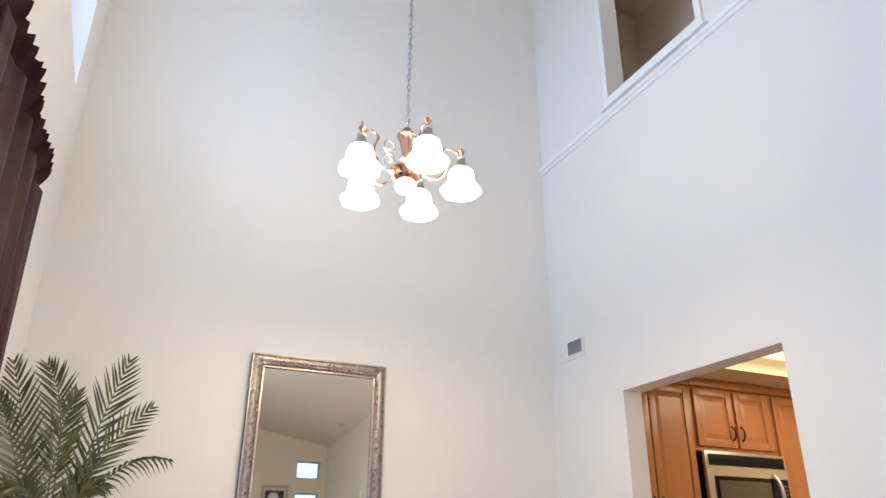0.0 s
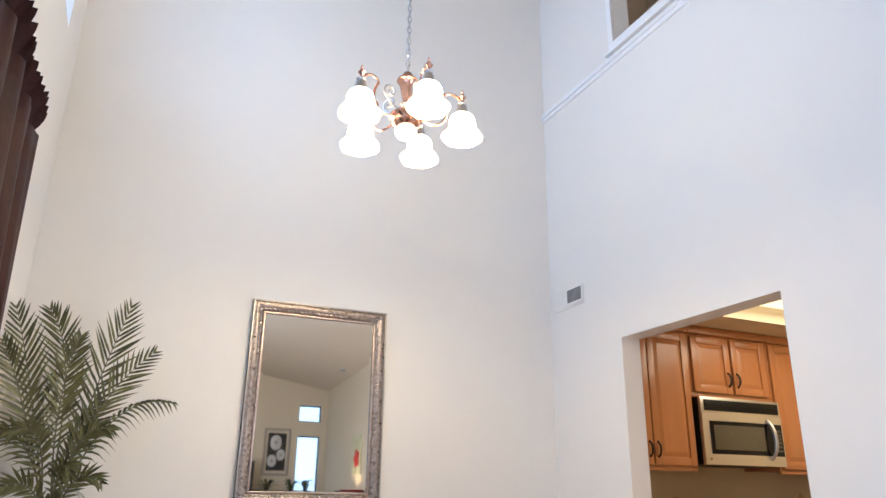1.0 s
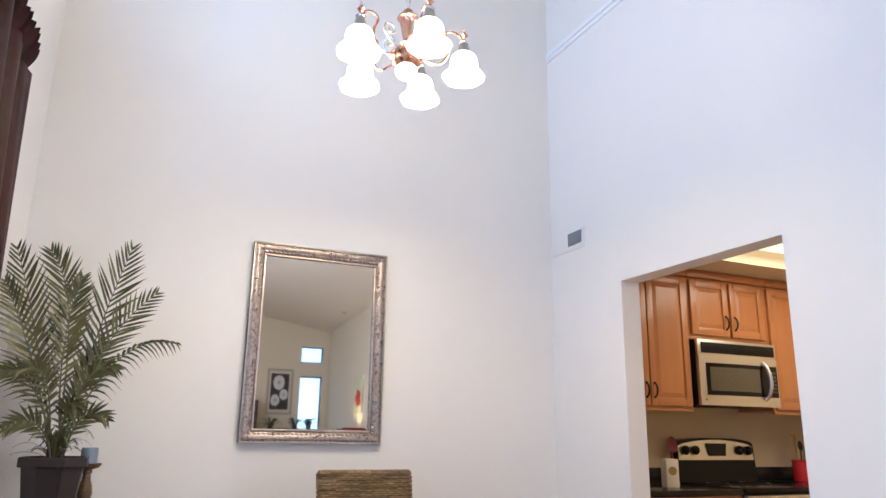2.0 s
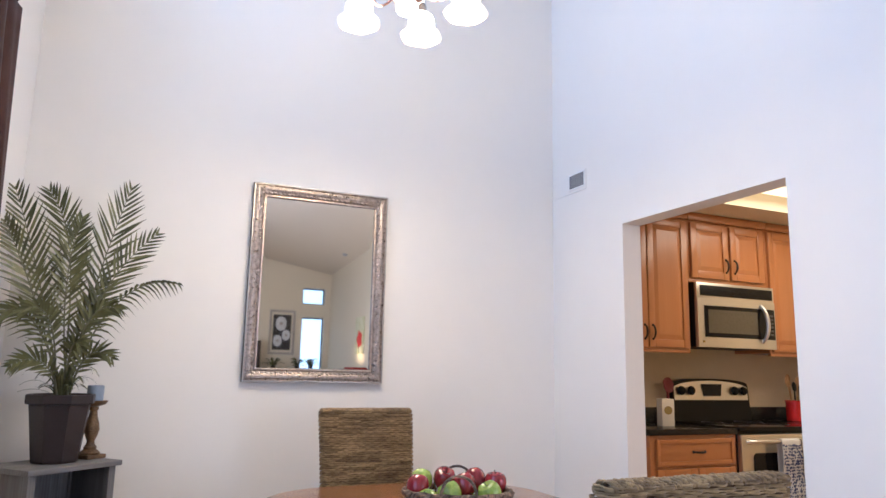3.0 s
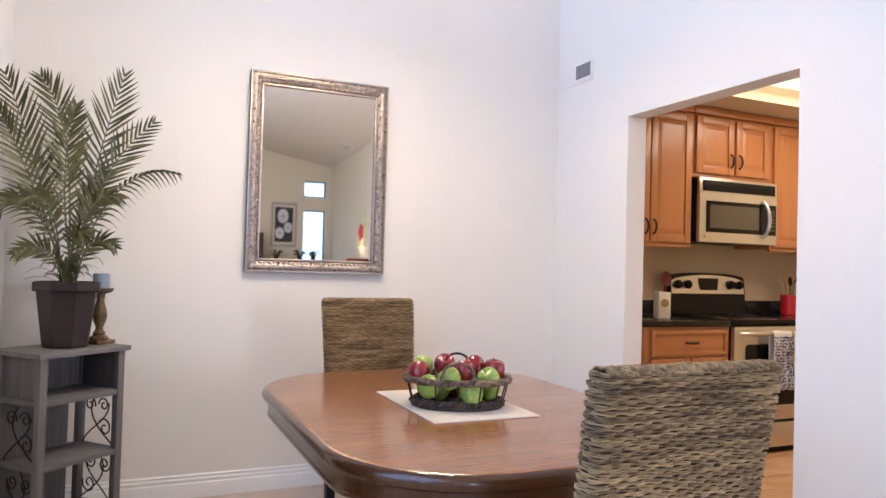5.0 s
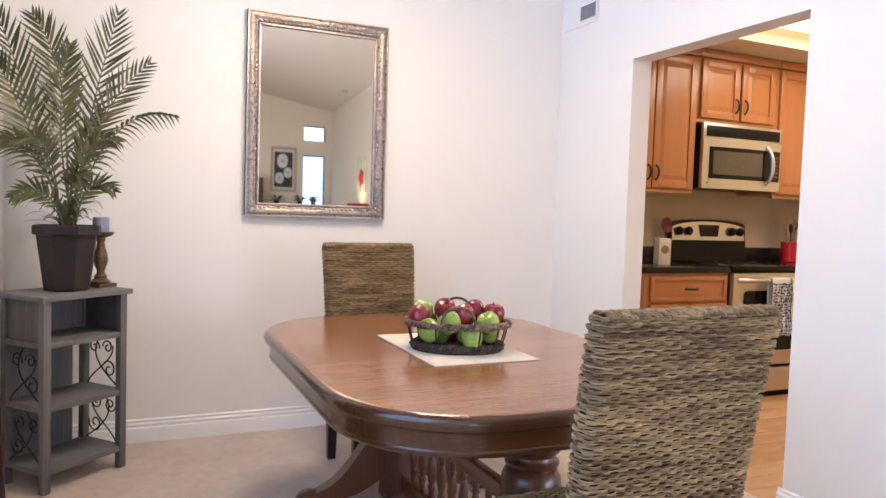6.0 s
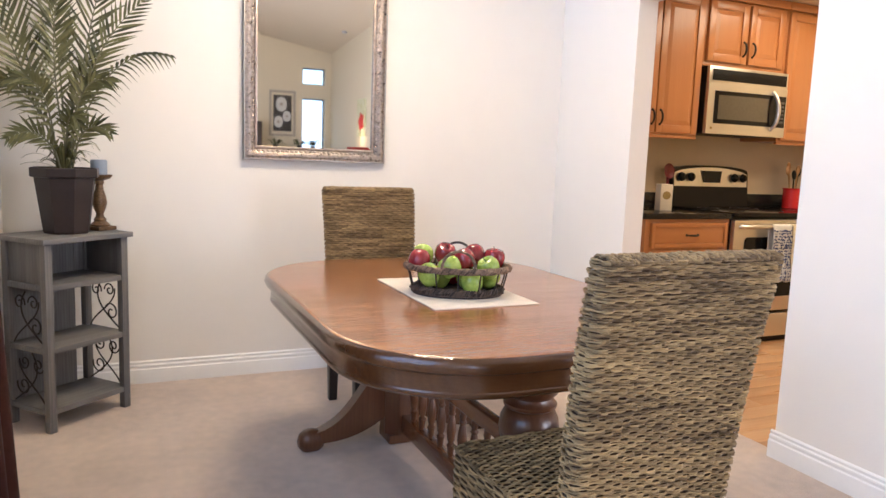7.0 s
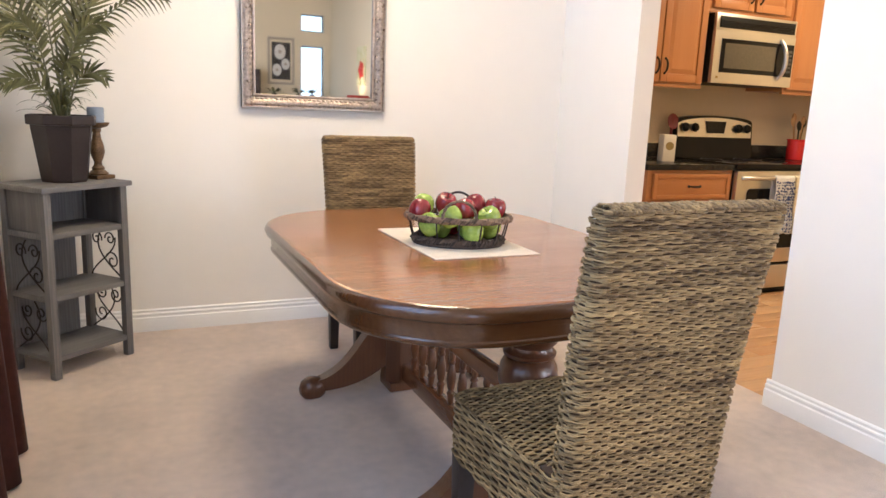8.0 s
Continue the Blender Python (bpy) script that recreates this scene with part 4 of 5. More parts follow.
def potted_palm():
    ob = thing("potted_palm", pose(*POT, 0.8385), "feathery green palm in a dark brown pot", "plant")
    bm = bmesh.new()
    lathe(bm, [(0.080, 0.0), (0.092, 0.002), (0.096, 0.012), (0.126, 0.245), (0.139, 0.247), (0.142, 0.252), (0.142, 0.284), (0.138, 0.288), (0.128, 0.288), (0.124, 0.28), (0.122, 0.262), (0.05, 0.258)],
          (0, 0, 0), 8)
    bmesh.ops.rotate(bm, verts=bm.verts[:], cent=(0, 0, 0), matrix=Matrix.Rotation(radians(20), 3, "Z"))
    part("pot", bm, M["pot"], ob, "dark brown faceted plastic pot", smooth=False)
    bm = bmesh.new()
    lathe(bm, [(0.121, 0.262), (0.10, 0.272), (0.06, 0.276), (0.01, 0.278)], (0, 0, 0), 20, lambda a, i: 1 + 0.01 * math.sin(5 * a))
    part("moss", bm, M["soil"], ob)
    rng = random.Random(11)

    def frond(points, width, leaves, bare, droop, lean):
        """A stem through four control points with leaflets on both sides; lean turns the leaf plane towards the viewer."""
        line = bezier(points, 30)
        bm = bmesh.new()
        tube(bm, line, lambda t: 0.0052 * (1 - 0.8 * t), 6)
        stem = part("stem", bm, M["stem"], ob)
        bm = bmesh.new()
        front = Vector((0.15, -1, 0.1)).normalized()
        for k in range(leaves):
            q = bare + (1 - bare) * (k + 0.3) / leaves
            i = min(28, int(q * 30))
            f = q * 30 - i
            p = line[i].lerp(line[i + 1], f)
            way = (line[i + 1] - line[i]).normalized()
            side = way.cross(front).normalized()
            env = math.sin(math.pi * min(1, 0.16 + 0.80 * (q - bare) / (1 - bare))) ** 0.7
            for s in (-1, 1):
                ln = width * env * rng.uniform(0.88, 1.08)
                ang = radians(rng.uniform(42, 55) * (1 - 0.45 * (q - bare) / (1 - bare)))
                d = (way * math.cos(ang) + side * s * math.sin(ang) + front * lean * rng.uniform(0.3, 1.0)).normalized()
                wid = 0.0076 * (0.75 + 0.25 * env)
                flat = d.cross(front).normalized()
                flat = (flat * math.cos(0.5 * s) + front * math.sin(0.5 * s)).normalized()
                cuts = (0.0, 0.25, 0.6, 1.0)
                rows = []
                for c in cuts:
                    wgt = (0.5, 1.0, 0.85, 0.06)[cuts.index(c)]
                    mid = p + d * ln * c + Vector((0, 0, -droop * ln * c * c))
                    fold = front * (0.35 * wid * wgt)
                    rows.append([bm.verts.new(mid - flat * wid * wgt), bm.verts.new(mid - fold), bm.verts.new(mid + flat * wid * wgt)])
                for a, b in zip(rows, rows[1:]):
                    bm.faces.new((a[0], a[1], b[1], b[0]))
                    bm.faces.new((a[1], a[2], b[2], b[1]))
        part("frond", bm, M["leaf"], stem, "dark green leaflets")

    # stems as three later control points (x, y, z) from the pot's foot
    z0 = 0.265
    for c1, c2, tip, width, leaves, bare, droop, lean in (
            ((-0.07, 0.0, 0.55), (-0.17, 0.0, 0.92), (-0.272, -0.02, 1.190), 0.185, 22, 0.30, 0.05, 0.10),
            ((-0.01, 0.04, 0.62), (0.01, 0.04, 1.02), (-0.147, 0.05, 1.204), 0.170, 21, 0.40, 0.05, 0.10),
            ((0.04, 0.03, 0.58), (0.11, 0.03, 0.92), (0.200, 0.02, 1.255), 0.180, 22, 0.38, 0.04, 0.08),
            ((0.05, -0.02, 0.56), (0.12, -0.02, 0.84), (0.335, -0.03, 1.035), 0.150, 21, 0.34, 0.08, 0.12),
            ((0.07, -0.05, 0.52), (0.19, -0.06, 0.86), (0.452, -0.08, 0.790), 0.095, 23, 0.20, 0.75, 0.25),
            ((-0.06, -0.05, 0.52), (-0.20, -0.07, 0.86), (-0.285, -0.10, 1.02), 0.165, 21, 0.28, 0.12, 0.20),
            ((-0.06, -0.06, 0.54), (-0.22, -0.08, 0.80), (-0.285, -0.12, 0.530), 0.125, 20, 0.25, 0.45, 0.30),
            ((-0.04, -0.07, 0.42), (-0.10, -0.12, 0.48), (-0.200, -0.15, 0.400), 0.100, 13, 0.25, 0.15, 0.10),
            ((0.05, -0.06, 0.44), (0.10, -0.10, 0.52), (0.195, -0.14, 0.440), 0.100, 13, 0.25, 0.15, 0.10),
            ((0.03, -0.05, 0.52), (0.07, -0.08, 0.72), (0.210, -0.10, 0.660), 0.100, 16, 0.25, 0.30, 0.10),
            ((-0.03, -0.06, 0.54), (-0.08, -0.10, 0.74), (-0.190, -0.12, 0.620), 0.105, 16, 0.25, 0.30, 0.10),
            ((0.01, 0.05, 0.50), (0.06, 0.07, 0.66), (0.130, 0.10, 0.820), 0.105, 20, 0.25, 0.10, 0.10),
            ((-0.03, -0.02, 0.54), (-0.05, -0.03, 0.86), (0.010, -0.03, 1.080), 0.150, 23, 0.36, 0.08, 0.12),
            ((0.0, -0.07, 0.46), (0.03, -0.11, 0.58), (0.070, -0.15, 0.470), 0.095, 14, 0.25, 0.20, 0.10)):
        base = (rng.uniform(-0.03, 0.03), rng.uniform(-0.03, 0.03), z0)
        frond([base, c1, c2, tip], width, leaves, bare, droop, lean)
    # short blades round the foot
    bm = bmesh.new()
    for k in range(46):
        a = rng.uniform(0, 2 * math.pi)
        r = rng.uniform(0.08, 0.17)
        h = rng.uniform(0.04, 0.20)
        pts = bezier([(0.02 * math.cos(a), 0.02 * math.sin(a), z0), (0.3 * r * math.cos(a), 0.3 * r * math.sin(a), z0 + h), (0.8 * r * math.cos(a), 0.8 * r * math.sin(a), z0 + h),
                      (r * math.cos(a), r * math.sin(a), z0 + h * 0.6)], 6)
        side = Vector((-math.sin(a), math.cos(a), 0))
        rows = [[bm.verts.new(p - side * 0.005 * math.sin(math.pi * (0.15 + 0.8 * i / 6))), bm.verts.new(p + side * 0.005 * math.sin(math.pi * (0.15 + 0.8 * i / 6)) + Vector((0, 0, 0.002)))] for i, p in enumerate(pts)]
        for p, q in zip(rows, rows[1:]):
            bm.faces.new((p[0], p[1], q[1], q[0]))
    part("undergrowth", bm, M["leaf"], ob)
    return ob


potted_palm()

# candle on its turned stand
stand = thing("candle_holder", pose(-0.104, 3.668, 0.8385, 0, 0, 42), "turned bronze candlestick with a stubby blue-grey candle on the grey stand", "candle holder")
box_part("base", (-0.050, -0.050, 0.0), (0.050, 0.050, 0.018), M["bronze"], stand, 0.004)
bm = bmesh.new()
lathe(bm, [(0.040, 0.0165), (0.044, 0.024), (0.034, 0.034), (0.026, 0.04), (0.028, 0.05), (0.018, 0.062), (0.016, 0.075), (0.026, 0.10), (0.032, 0.125), (0.028, 0.155), (0.019, 0.185), (0.016, 0.21), (0.021, 0.216), (0.020, 0.228)], segments=20)
part("stem", bm, M["bronze"], stand, "worn gold-brown baluster")
bm = bmesh.new()
lathe(bm, [(0.018, 0.2285), (0.046, 0.238), (0.056, 0.250), (0.057, 0.256), (0.04, 0.254), (0.01, 0.252)], segments=16, wave=lambda a, i: 1 + 0.05 * math.cos(6 * a))
part("dish", bm, M["bronze"], stand)
bm = bmesh.new()
lathe(bm, [(0.033, 0.2545), (0.036, 0.258), (0.036, 0.318), (0.033, 0.324), (0.026, 0.321), (0.006, 0.318)], segments=22)
part("candle", bm, M["candle"], stand, "blue-grey pillar candle")

# ---------------- chandelier ----------------


def chandelier():
    x0, y0 = LAMP
    ob = thing("chandelier", pose(x0, y0, LAMP_Z), "lit five-arm copper chandelier with frosted bell shades on a chain", "chandelier")
    top = (ceiling_z(x0, y0) - LAMP_Z) / LAMP_SCALE
    bm = bmesh.new()
    lathe(bm, [(0.012, 0.285), (0.018, 0.28), (0.022, 0.268), (0.030, 0.262), (0.040, 0.252), (0.043, 0.243), (0.036, 0.236), (0.030, 0.22), (0.024, 0.19), (0.018, 0.165), (0.014, 0.15), (0.022, 0.143), (0.026, 0.135),
               (0.018, 0.125), (0.020, 0.115), (0.034, 0.105), (0.056, 0.096), (0.066, 0.088), (0.068, 0.078), (0.058, 0.070), (0.052, 0.060), (0.054, 0.050), (0.044, 0.040), (0.036, 0.034)], segments=28)
    part("hub", bm, M["copper"], ob, "turned copper-tinted centre column")
    bm = bmesh.new()
    lathe(bm, [(0.036, 0.0335), (0.042, 0.026), (0.042, 0.012), (0.034, -0.004), (0.018, -0.014), (0.003, -0.017)], segments=22)
    part("bowl_light", bm, M["bulb"], ob, "small glowing bowl under the hub")
    bm = bmesh.new()
    z = 0.285
    k = 0
    while z < top - 0.05:
        ring = []
        for i in range(12):
            a = 2 * math.pi * i / 12
            u, w = 0.0085 * math.cos(a), 0.017 * math.sin(a)
            ring.append((u if k % 2 else 0.0, 0.0 if k % 2 else u, z + 0.015 + w))
        tube(bm, ring, 0.0022, 5, True)
        z += 0.027
        k += 1
    part("chain", bm, M["chrome"], ob, "nickel link chain")
    bm = bmesh.new()
    tube(bm, [(0.004 * math.cos(i), 0.004 * math.sin(i), 0.285 + (top - 0.285) * i / 30) for i in range(31)], 0.0022, 5)
    part("cord", bm, M["chrome"], ob)
    bm = bmesh.new()
    lathe(bm, [(0.010, top - 0.06), (0.05, top - 0.045), (0.065, top - 0.02), (0.066, top + 0.02)], segments=24)
    part("ceiling_rose", bm, M["copper"], ob)
    R = 0.222
    bell = [(0.020, 0.140), (0.034, 0.136), (0.046, 0.122), (0.052, 0.100), (0.053, 0.076), (0.055, 0.056), (0.064, 0.040), (0.078, 0.026), (0.083, 0.014), (0.080, 0.004), (0.076, 0.002),
            (0.074, 0.010), (0.060, 0.034), (0.049, 0.056), (0.048, 0.080), (0.046, 0.104), (0.034, 0.128), (0.02, 0.134)]
    bell = [(r, z * 0.78) for r, z in bell]
    scallop = lambda a, i: 1 + 0.03 * math.cos(6 * a)
    bm = bmesh.new()
    lathe(bm, bell[:8], segments=28, wave=lambda a, i: 1 + (0.03 * math.cos(6 * a) if i >= 6 else 0.0), ends=(True, False))
    shade_me = finish("shade", bm, M["shade"])
    bm = bmesh.new()
    lathe(bm, bell[7:12], segments=28, wave=scallop, ends=(False, False))
    rim_me = finish("rim", bm, M["shade_rim"])
    bm = bmesh.new()
    lathe(bm, [(0.010, 0.166), (0.006, 0.174), (0.011, 0.181), (0.016, 0.188), (0.009, 0.197), (0.004, 0.205), (0.007, 0.211), (0.001, 0.222)], segments=12)
    finial_me = finish("finial", bm, M["copper"])
    bm = bmesh.new()
    lathe(bm, [(0.030, 0.1045), (0.031, 0.114), (0.024, 0.124), (0.019, 0.142), (0.016, 0.152), (0.019, 0.158), (0.012, 0.1655)], segments=16)
    cup_me = finish("socket_cup", bm, M["chrome"])
    bm = bmesh.new()
    lathe(bm, [(0.012, 0.100), (0.014, 0.096), (0.024, 0.088), (0.026, 0.080), (0.018, 0.072), (0.004, 0.068)], segments=14)
    bulb_me = finish("bulb", bm, M["bulb"])
    for k in range(5):
        a = radians(-90 + 72 * k)
        d = Vector((math.cos(a), math.sin(a), 0))
        bm = bmesh.new()
        tube(bm, [d * q.x + Vector((0, 0, q.z)) for q in bezier([(0.05, 0, 0.085), (0.13, 0, 0.005), (0.19, 0, 0.10), (0.145, 0, 0.17)], 16)] +
             [d * q.x + Vector((0, 0, q.z)) for q in bezier([(0.143, 0, 0.174), (0.135, 0, 0.205), (0.20, 0, 0.215), (R - 0.006, 0, 0.162)], 12)], 0.0052, 8)
        arm = part("arm", bm, M["copper"], ob, "curved copper scroll arm")
        bm = bmesh.new()
        pts = []
        for i in range(26):
            q = i / 25
            rr = 0.034 * (1 - 0.8 * q)
            b = -1.2 + q * 8.2
            pts.append(d * (0.082 + rr * math.cos(b)) + Vector((0, 0, 0.165 + rr * math.sin(b))))
        pts = [d * q.x + Vector((0, 0, q.z)) for q in bezier([(0.03, 0, 0.115), (0.05, 0, 0.10), (0.08, 0, 0.11), (0.094, 0, 0.133)], 6)] + pts
        tube(bm, pts, 0.004, 6)
        part("curl", bm, M["chrome"], arm)
        at = pose(*(d * R), 0, 0, math.degrees(a))
        sh = part("shade", shade_me, None, ob, "frosted white bell shade, glowing warm", m=at)
        part("rim", rim_me, None, ob, "wide creamy scalloped rim", m=at)
        part("socket_cup", cup_me, None, ob, m=at)
        part("finial", finial_me, None, ob, m=at)
        b = part("bulb", bulb_me, None, ob, m=at)
    return ob


chandelier().scale = (LAMP_SCALE,) * 3

# ---------------- curtain on the window wall ----------------
def curtain():
    ob = thing("curtain", pose(LEFT, 0, 0), "heavy dark brown satin curtain with a ruffled header beside the window", "curtain")
    rng = random.Random(4)
    ny, nz, end = 120, 30, 2.69
    bm = bmesh.new()
    rows = []
    for j in range(nz + 1):
        z = 0.012 + (2.475 - 0.012) * j / nz
        loose = 1 - 0.35 * (z / 2.5) ** 4
        row = []
        for i in range(ny + 1):
            q = i / ny
            fold = 0.026 * math.sin(q * 27 + 0.4 * math.sin(z * 1.3)) + 0.008 * math.sin(q * 61 + z * 0.8)
            row.append(bm.verts.new((0.078 + fold * loose + 0.085 * (1 - z / 2.515) ** 1.5, 1.62 + (end - 1.62) * q + 0.006 * math.sin(z * 2.1), z)))
        rows.append(row)
    for a, b in zip(rows, rows[1:]):
        for i in range(ny):
            bm.faces.new((a[i], a[i + 1], b[i + 1], b[i]))
    cloth = part("drape", bm, M["curtain"], ob)
    cloth.modifiers.new("cloth", "SOLIDIFY").thickness = 0.004
    # gathered header that stands above the rod, its top edge in sharp zigzag pleats
    bm = bmesh.new()
    n = 56
    rows = []
    tops = [rng.uniform(-0.028, 0.026) for _ in range(n + 1)]
    for j in range(7):
        f = j / 6
        row = []
        for i in range(n + 1):
            q = i / n
            wave = (1 if i % 2 else -1) * (0.010 + 0.024 * f) * (0.5 + 0.9 * abs(math.sin(i * 1.7)))
            row.append(bm.verts.new((0.058 + wave + 0.02 * math.sin(f * 2.2), 1.62 + (end - 0.005 - 1.62) * q + 0.012 * math.sin(i * 2.3) * f, 2.465 + 0.120 * f + tops[i] * f)))
        rows.append(row)
    for a, b in zip(rows, rows[1:]):
        for i in range(n):
            bm.faces.new((a[i], a[i + 1], b[i + 1], b[i]))
    ruffle = part("ruffle", bm, M["curtain"], ob, "gathered satin header with a zigzag edge", smooth=False)
    ruffle.modifiers.new("cloth", "SOLIDIFY").thickness = 0.004
    return ob


curtain()
rod = thing("curtain_rod", pose(LEFT, 0, 2.495), "curtain rod with a pale grey ball end on the wall", "curtain rod")
bm = bmesh.new()
tube(bm, [(0.028, -0.3, 0), (0.028, 2.80, 0)], 0.011, 12)
part("pole", bm, M["chrome"], rod)
for y in (-0.1, 1.60):
    bm = bmesh.new()
    tube(bm, [(0.0, y, 0), (0.020, y, 0)], 0.008, 8)
    part("bracket", bm, M["chrome"], rod)
bm = bmesh.new()
bmesh.ops.create_uvsphere(bm, u_segments=18, v_segments=12, radius=0.028, matrix=pose(0.050, 2.815, 0))
part("ball_end", bm, M["plastic"], rod, "pale grey ball end")

# ---------------- air register on the doorway wall ----------------
reg = thing("air_register", pose(RIGHT, 0, 0), "white wall air register with grey louvres high on the wall", "air vent")
box_part("plate", (-0.006, 3.545, 2.405), (-0.0005, 3.905, 2.535), M["wall"], reg, 0.002)
box_part("frame", (-0.012, 3.555, 2.425), (-0.0065, 3.725, 2.435), M["trim"], reg, 0.002)
box_part("frame", (-0.012, 3.555, 2.520), (-0.0065, 3.725, 2.530), M["trim"], reg, 0.002)
box_part("frame", (-0.012, 3.555, 2.4352), (-0.0065, 3.563, 2.5198), M["trim"], reg, 0.002)
box_part("frame", (-0.012, 3.717, 2.4352), (-0.0065, 3.725, 2.5198), M["trim"], reg, 0.002)
box_part("backing", (-0.0085, 3.5635, 2.4355), (-0.0065, 3.7165, 2.5195), M["black_plastic"], reg, 0.0)
bm = bmesh.new()
box(bm, (-0.003, -0.0020, -0.041), (0.003, 0.0020, 0.041), 0.0006, pose(0, 0, 0, 0, 0, 20))
slat_me = finish("slat", bm, M["register"])
for k in range(11):
    part("slat", slat_me, None, reg, m=pose(-0.0125, 3.571 + 0.0138 * k, 2.4775))
# ---------------- kitchen ----------------
FRONT, UPPER = 3.62, 3.925


def panel_door(parent, x0, x1, z0, z1, y, handle=None, wide=0.055, drawer=False):
    """A raised-panel door or drawer front with its bronze handle, facing -y."""
    w = wide if not drawer else 0.028
    mat = M["maple_x"] if drawer else M["maple"]
    door = box_part("drawer_front" if drawer else "door", (x0, y - 0.012, z0), (x1, y, z1), mat, parent, 0.004)
    for a, b, m in (((x0, z0), (x0 + w, z1), mat), ((x1 - w, z0), (x1, z1), mat), ((x0 + w, z0), (x1 - w, z0 + w), M["maple_x"]), ((x0 + w, z1 - w), (x1 - w, z1), M["maple_x"])):
        box_part("rail", (a[0] + 0.0005, y - 0.022, a[1] + 0.0005), (b[0] - 0.0005, y - 0.0122, b[1] - 0.0005), m, door, 0.003)
    if not drawer:
        bm = bmesh.new()
        i0, i1 = w + 0.006, w + 0.034
        order = ((1, 1), (0, 1), (0, 0), (1, 0))
        rear = [bm.verts.new((x0 + i0 if sx else x1 - i0, y - 0.0122, z0 + i0 if sz else z1 - i0)) for sx, sz in order]
        lo = [bm.verts.new((x0 + i0 if sx else x1 - i0, y - 0.0135, z0 + i0 if sz else z1 - i0)) for sx, sz in order]
        hi = [bm.verts.new((x0 + i1 if sx else x1 - i1, y - 0.0205, z0 + i1 if sz else z1 - i1)) for sx, sz in order]
        bm.faces.new(hi)
        for k in range(4):
            bm.faces.new((lo[k], lo[(k + 1) % 4], hi[(k + 1) % 4], hi[k]))
            bm.faces.new((rear[k], rear[(k + 1) % 4], lo[(k + 1) % 4], lo[k]))
        part("raised_panel", bm, M["maple"], door, smooth=False)
    if handle:
        hx, hz, along = handle
        bm = bmesh.new()
        pts = bezier([(-0.048, 0, 0), (-0.04, -0.038, 0), (0.04, -0.038, 0), (0.048, 0, 0)], 12)
        if along == "z":
            pts = [Vector((0, p.y, p.x)) for p in pts]
        tube(bm, [p + Vector((hx, y - 0.0205, hz)) for p in pts], lambda t: 0.0045 + 0.003 * math.sin(math.pi * t), 8)
        for s in (-0.048, 0.048):
            bmesh.ops.create_uvsphere(bm, u_segments=8, v_segments=6, radius=0.009, matrix=pose(hx + (s if along == "x" else 0), y - 0.0225, hz + (s if along == "z" else 0)))
        part("handle", bm, M["iron"], door, "dark bronze arched handle")
    return door


def wall_cabinet(x0, x1, z0, z1, doors, label):
    ob = thing("wall_cabinet", Matrix(), label, "cabinet", "kitchen wall cabinets")
    box_part("body", (x0, UPPER, z0), (x1, KITCHEN_BACK - 0.002, z1), M["maple"], ob, 0.002)
    box_part("bottom_rail", (x0, UPPER - 0.006, z0 - 0.022), (x1, UPPER + 0.02, z0 - 0.0005), M["maple_x"], ob, 0.003)
    for a, b, hx in doors:
        panel_door(ob, a, b, z0 + 0.012, z1 - 0.075, UPPER - 0.002, (hx, z0 + 0.115, "z"))
    box_part("crown", (x0, UPPER - 0.030, z1 - 0.06), (x1, UPPER - 0.001, z1), M["maple_x"], ob, 0.010)
    return ob


TOPZ = KITCHEN_TOP - 0.003
wall_cabinet(2.93, 3.695, 1.445, TOPZ, [(2.945, 3.305, 3.275), (3.315, 3.680, 3.345)], "tall honey maple wall cabinet with two raised-panel doors")
wall_cabinet(3.697, 4.480, 1.960, TOPZ, [(3.722, 4.085, 4.053), (4.108, 4.445, 4.140)], "short honey maple cabinet above the microwave")
wall_cabinet(4.482, 5.33, 1.445, TOPZ, [(4.500, 4.91, 4.88), (4.92, 5.30, 4.95)], "tall honey maple wall cabinet next to the microwave")


def base_cabinet(x0, x1, label, split):
    ob = thing("base_cabinet", Matrix(), label, "cabinet", "kitchen base cabinets")
    box_part("body", (x0, FRONT, 0.10), (x1, KITCHEN_BACK - 0.002, 0.8875), M["maple"], ob, 0.002)
    box_part("toe_kick", (x0, FRONT + 0.06, -0.010), (x1, FRONT + 0.08, 0.0995), M["dark_leg"], ob, 0.0)
    panel_door(ob, x0 + 0.04, x1 - 0.03, 0.700, 0.865, FRONT - 0.001, ((x0 + x1) / 2 + 0.02, 0.782, "x"), drawer=True)
    panel_door(ob, x0 + 0.04, split - 0.006, 0.115, 0.682, FRONT - 0.001, (split - 0.04, 0.575, "z"))
    panel_door(ob, split + 0.006, x1 - 0.03, 0.115, 0.682, FRONT - 0.001, (split + 0.04, 0.575, "z"))
    return ob


base_cabinet(3.05, 3.770, "honey maple base cabinet with a drawer over two doors", 3.42)
base_cabinet(4.54, 5.33, "honey maple base cabinet on the far side of the range", 4.90)
for x0, x1 in ((3.03, 3.770), (4.54, 5.33)):
    ctr = thing("countertop", Matrix(), "polished black granite countertop on the base cabinet", "countertop", "kitchen countertops")
    box_part("slab", (x0, FRONT - 0.025, 0.888), (x1, KITCHEN_BACK - 0.003, 0.926), M["granite"], ctr, 0.005)
    box_part("upstand", (x0, KITCHEN_BACK - 0.022, 0.9265), (x1, KITCHEN_BACK - 0.003, 1.03), M["granite"], ctr, 0.003)


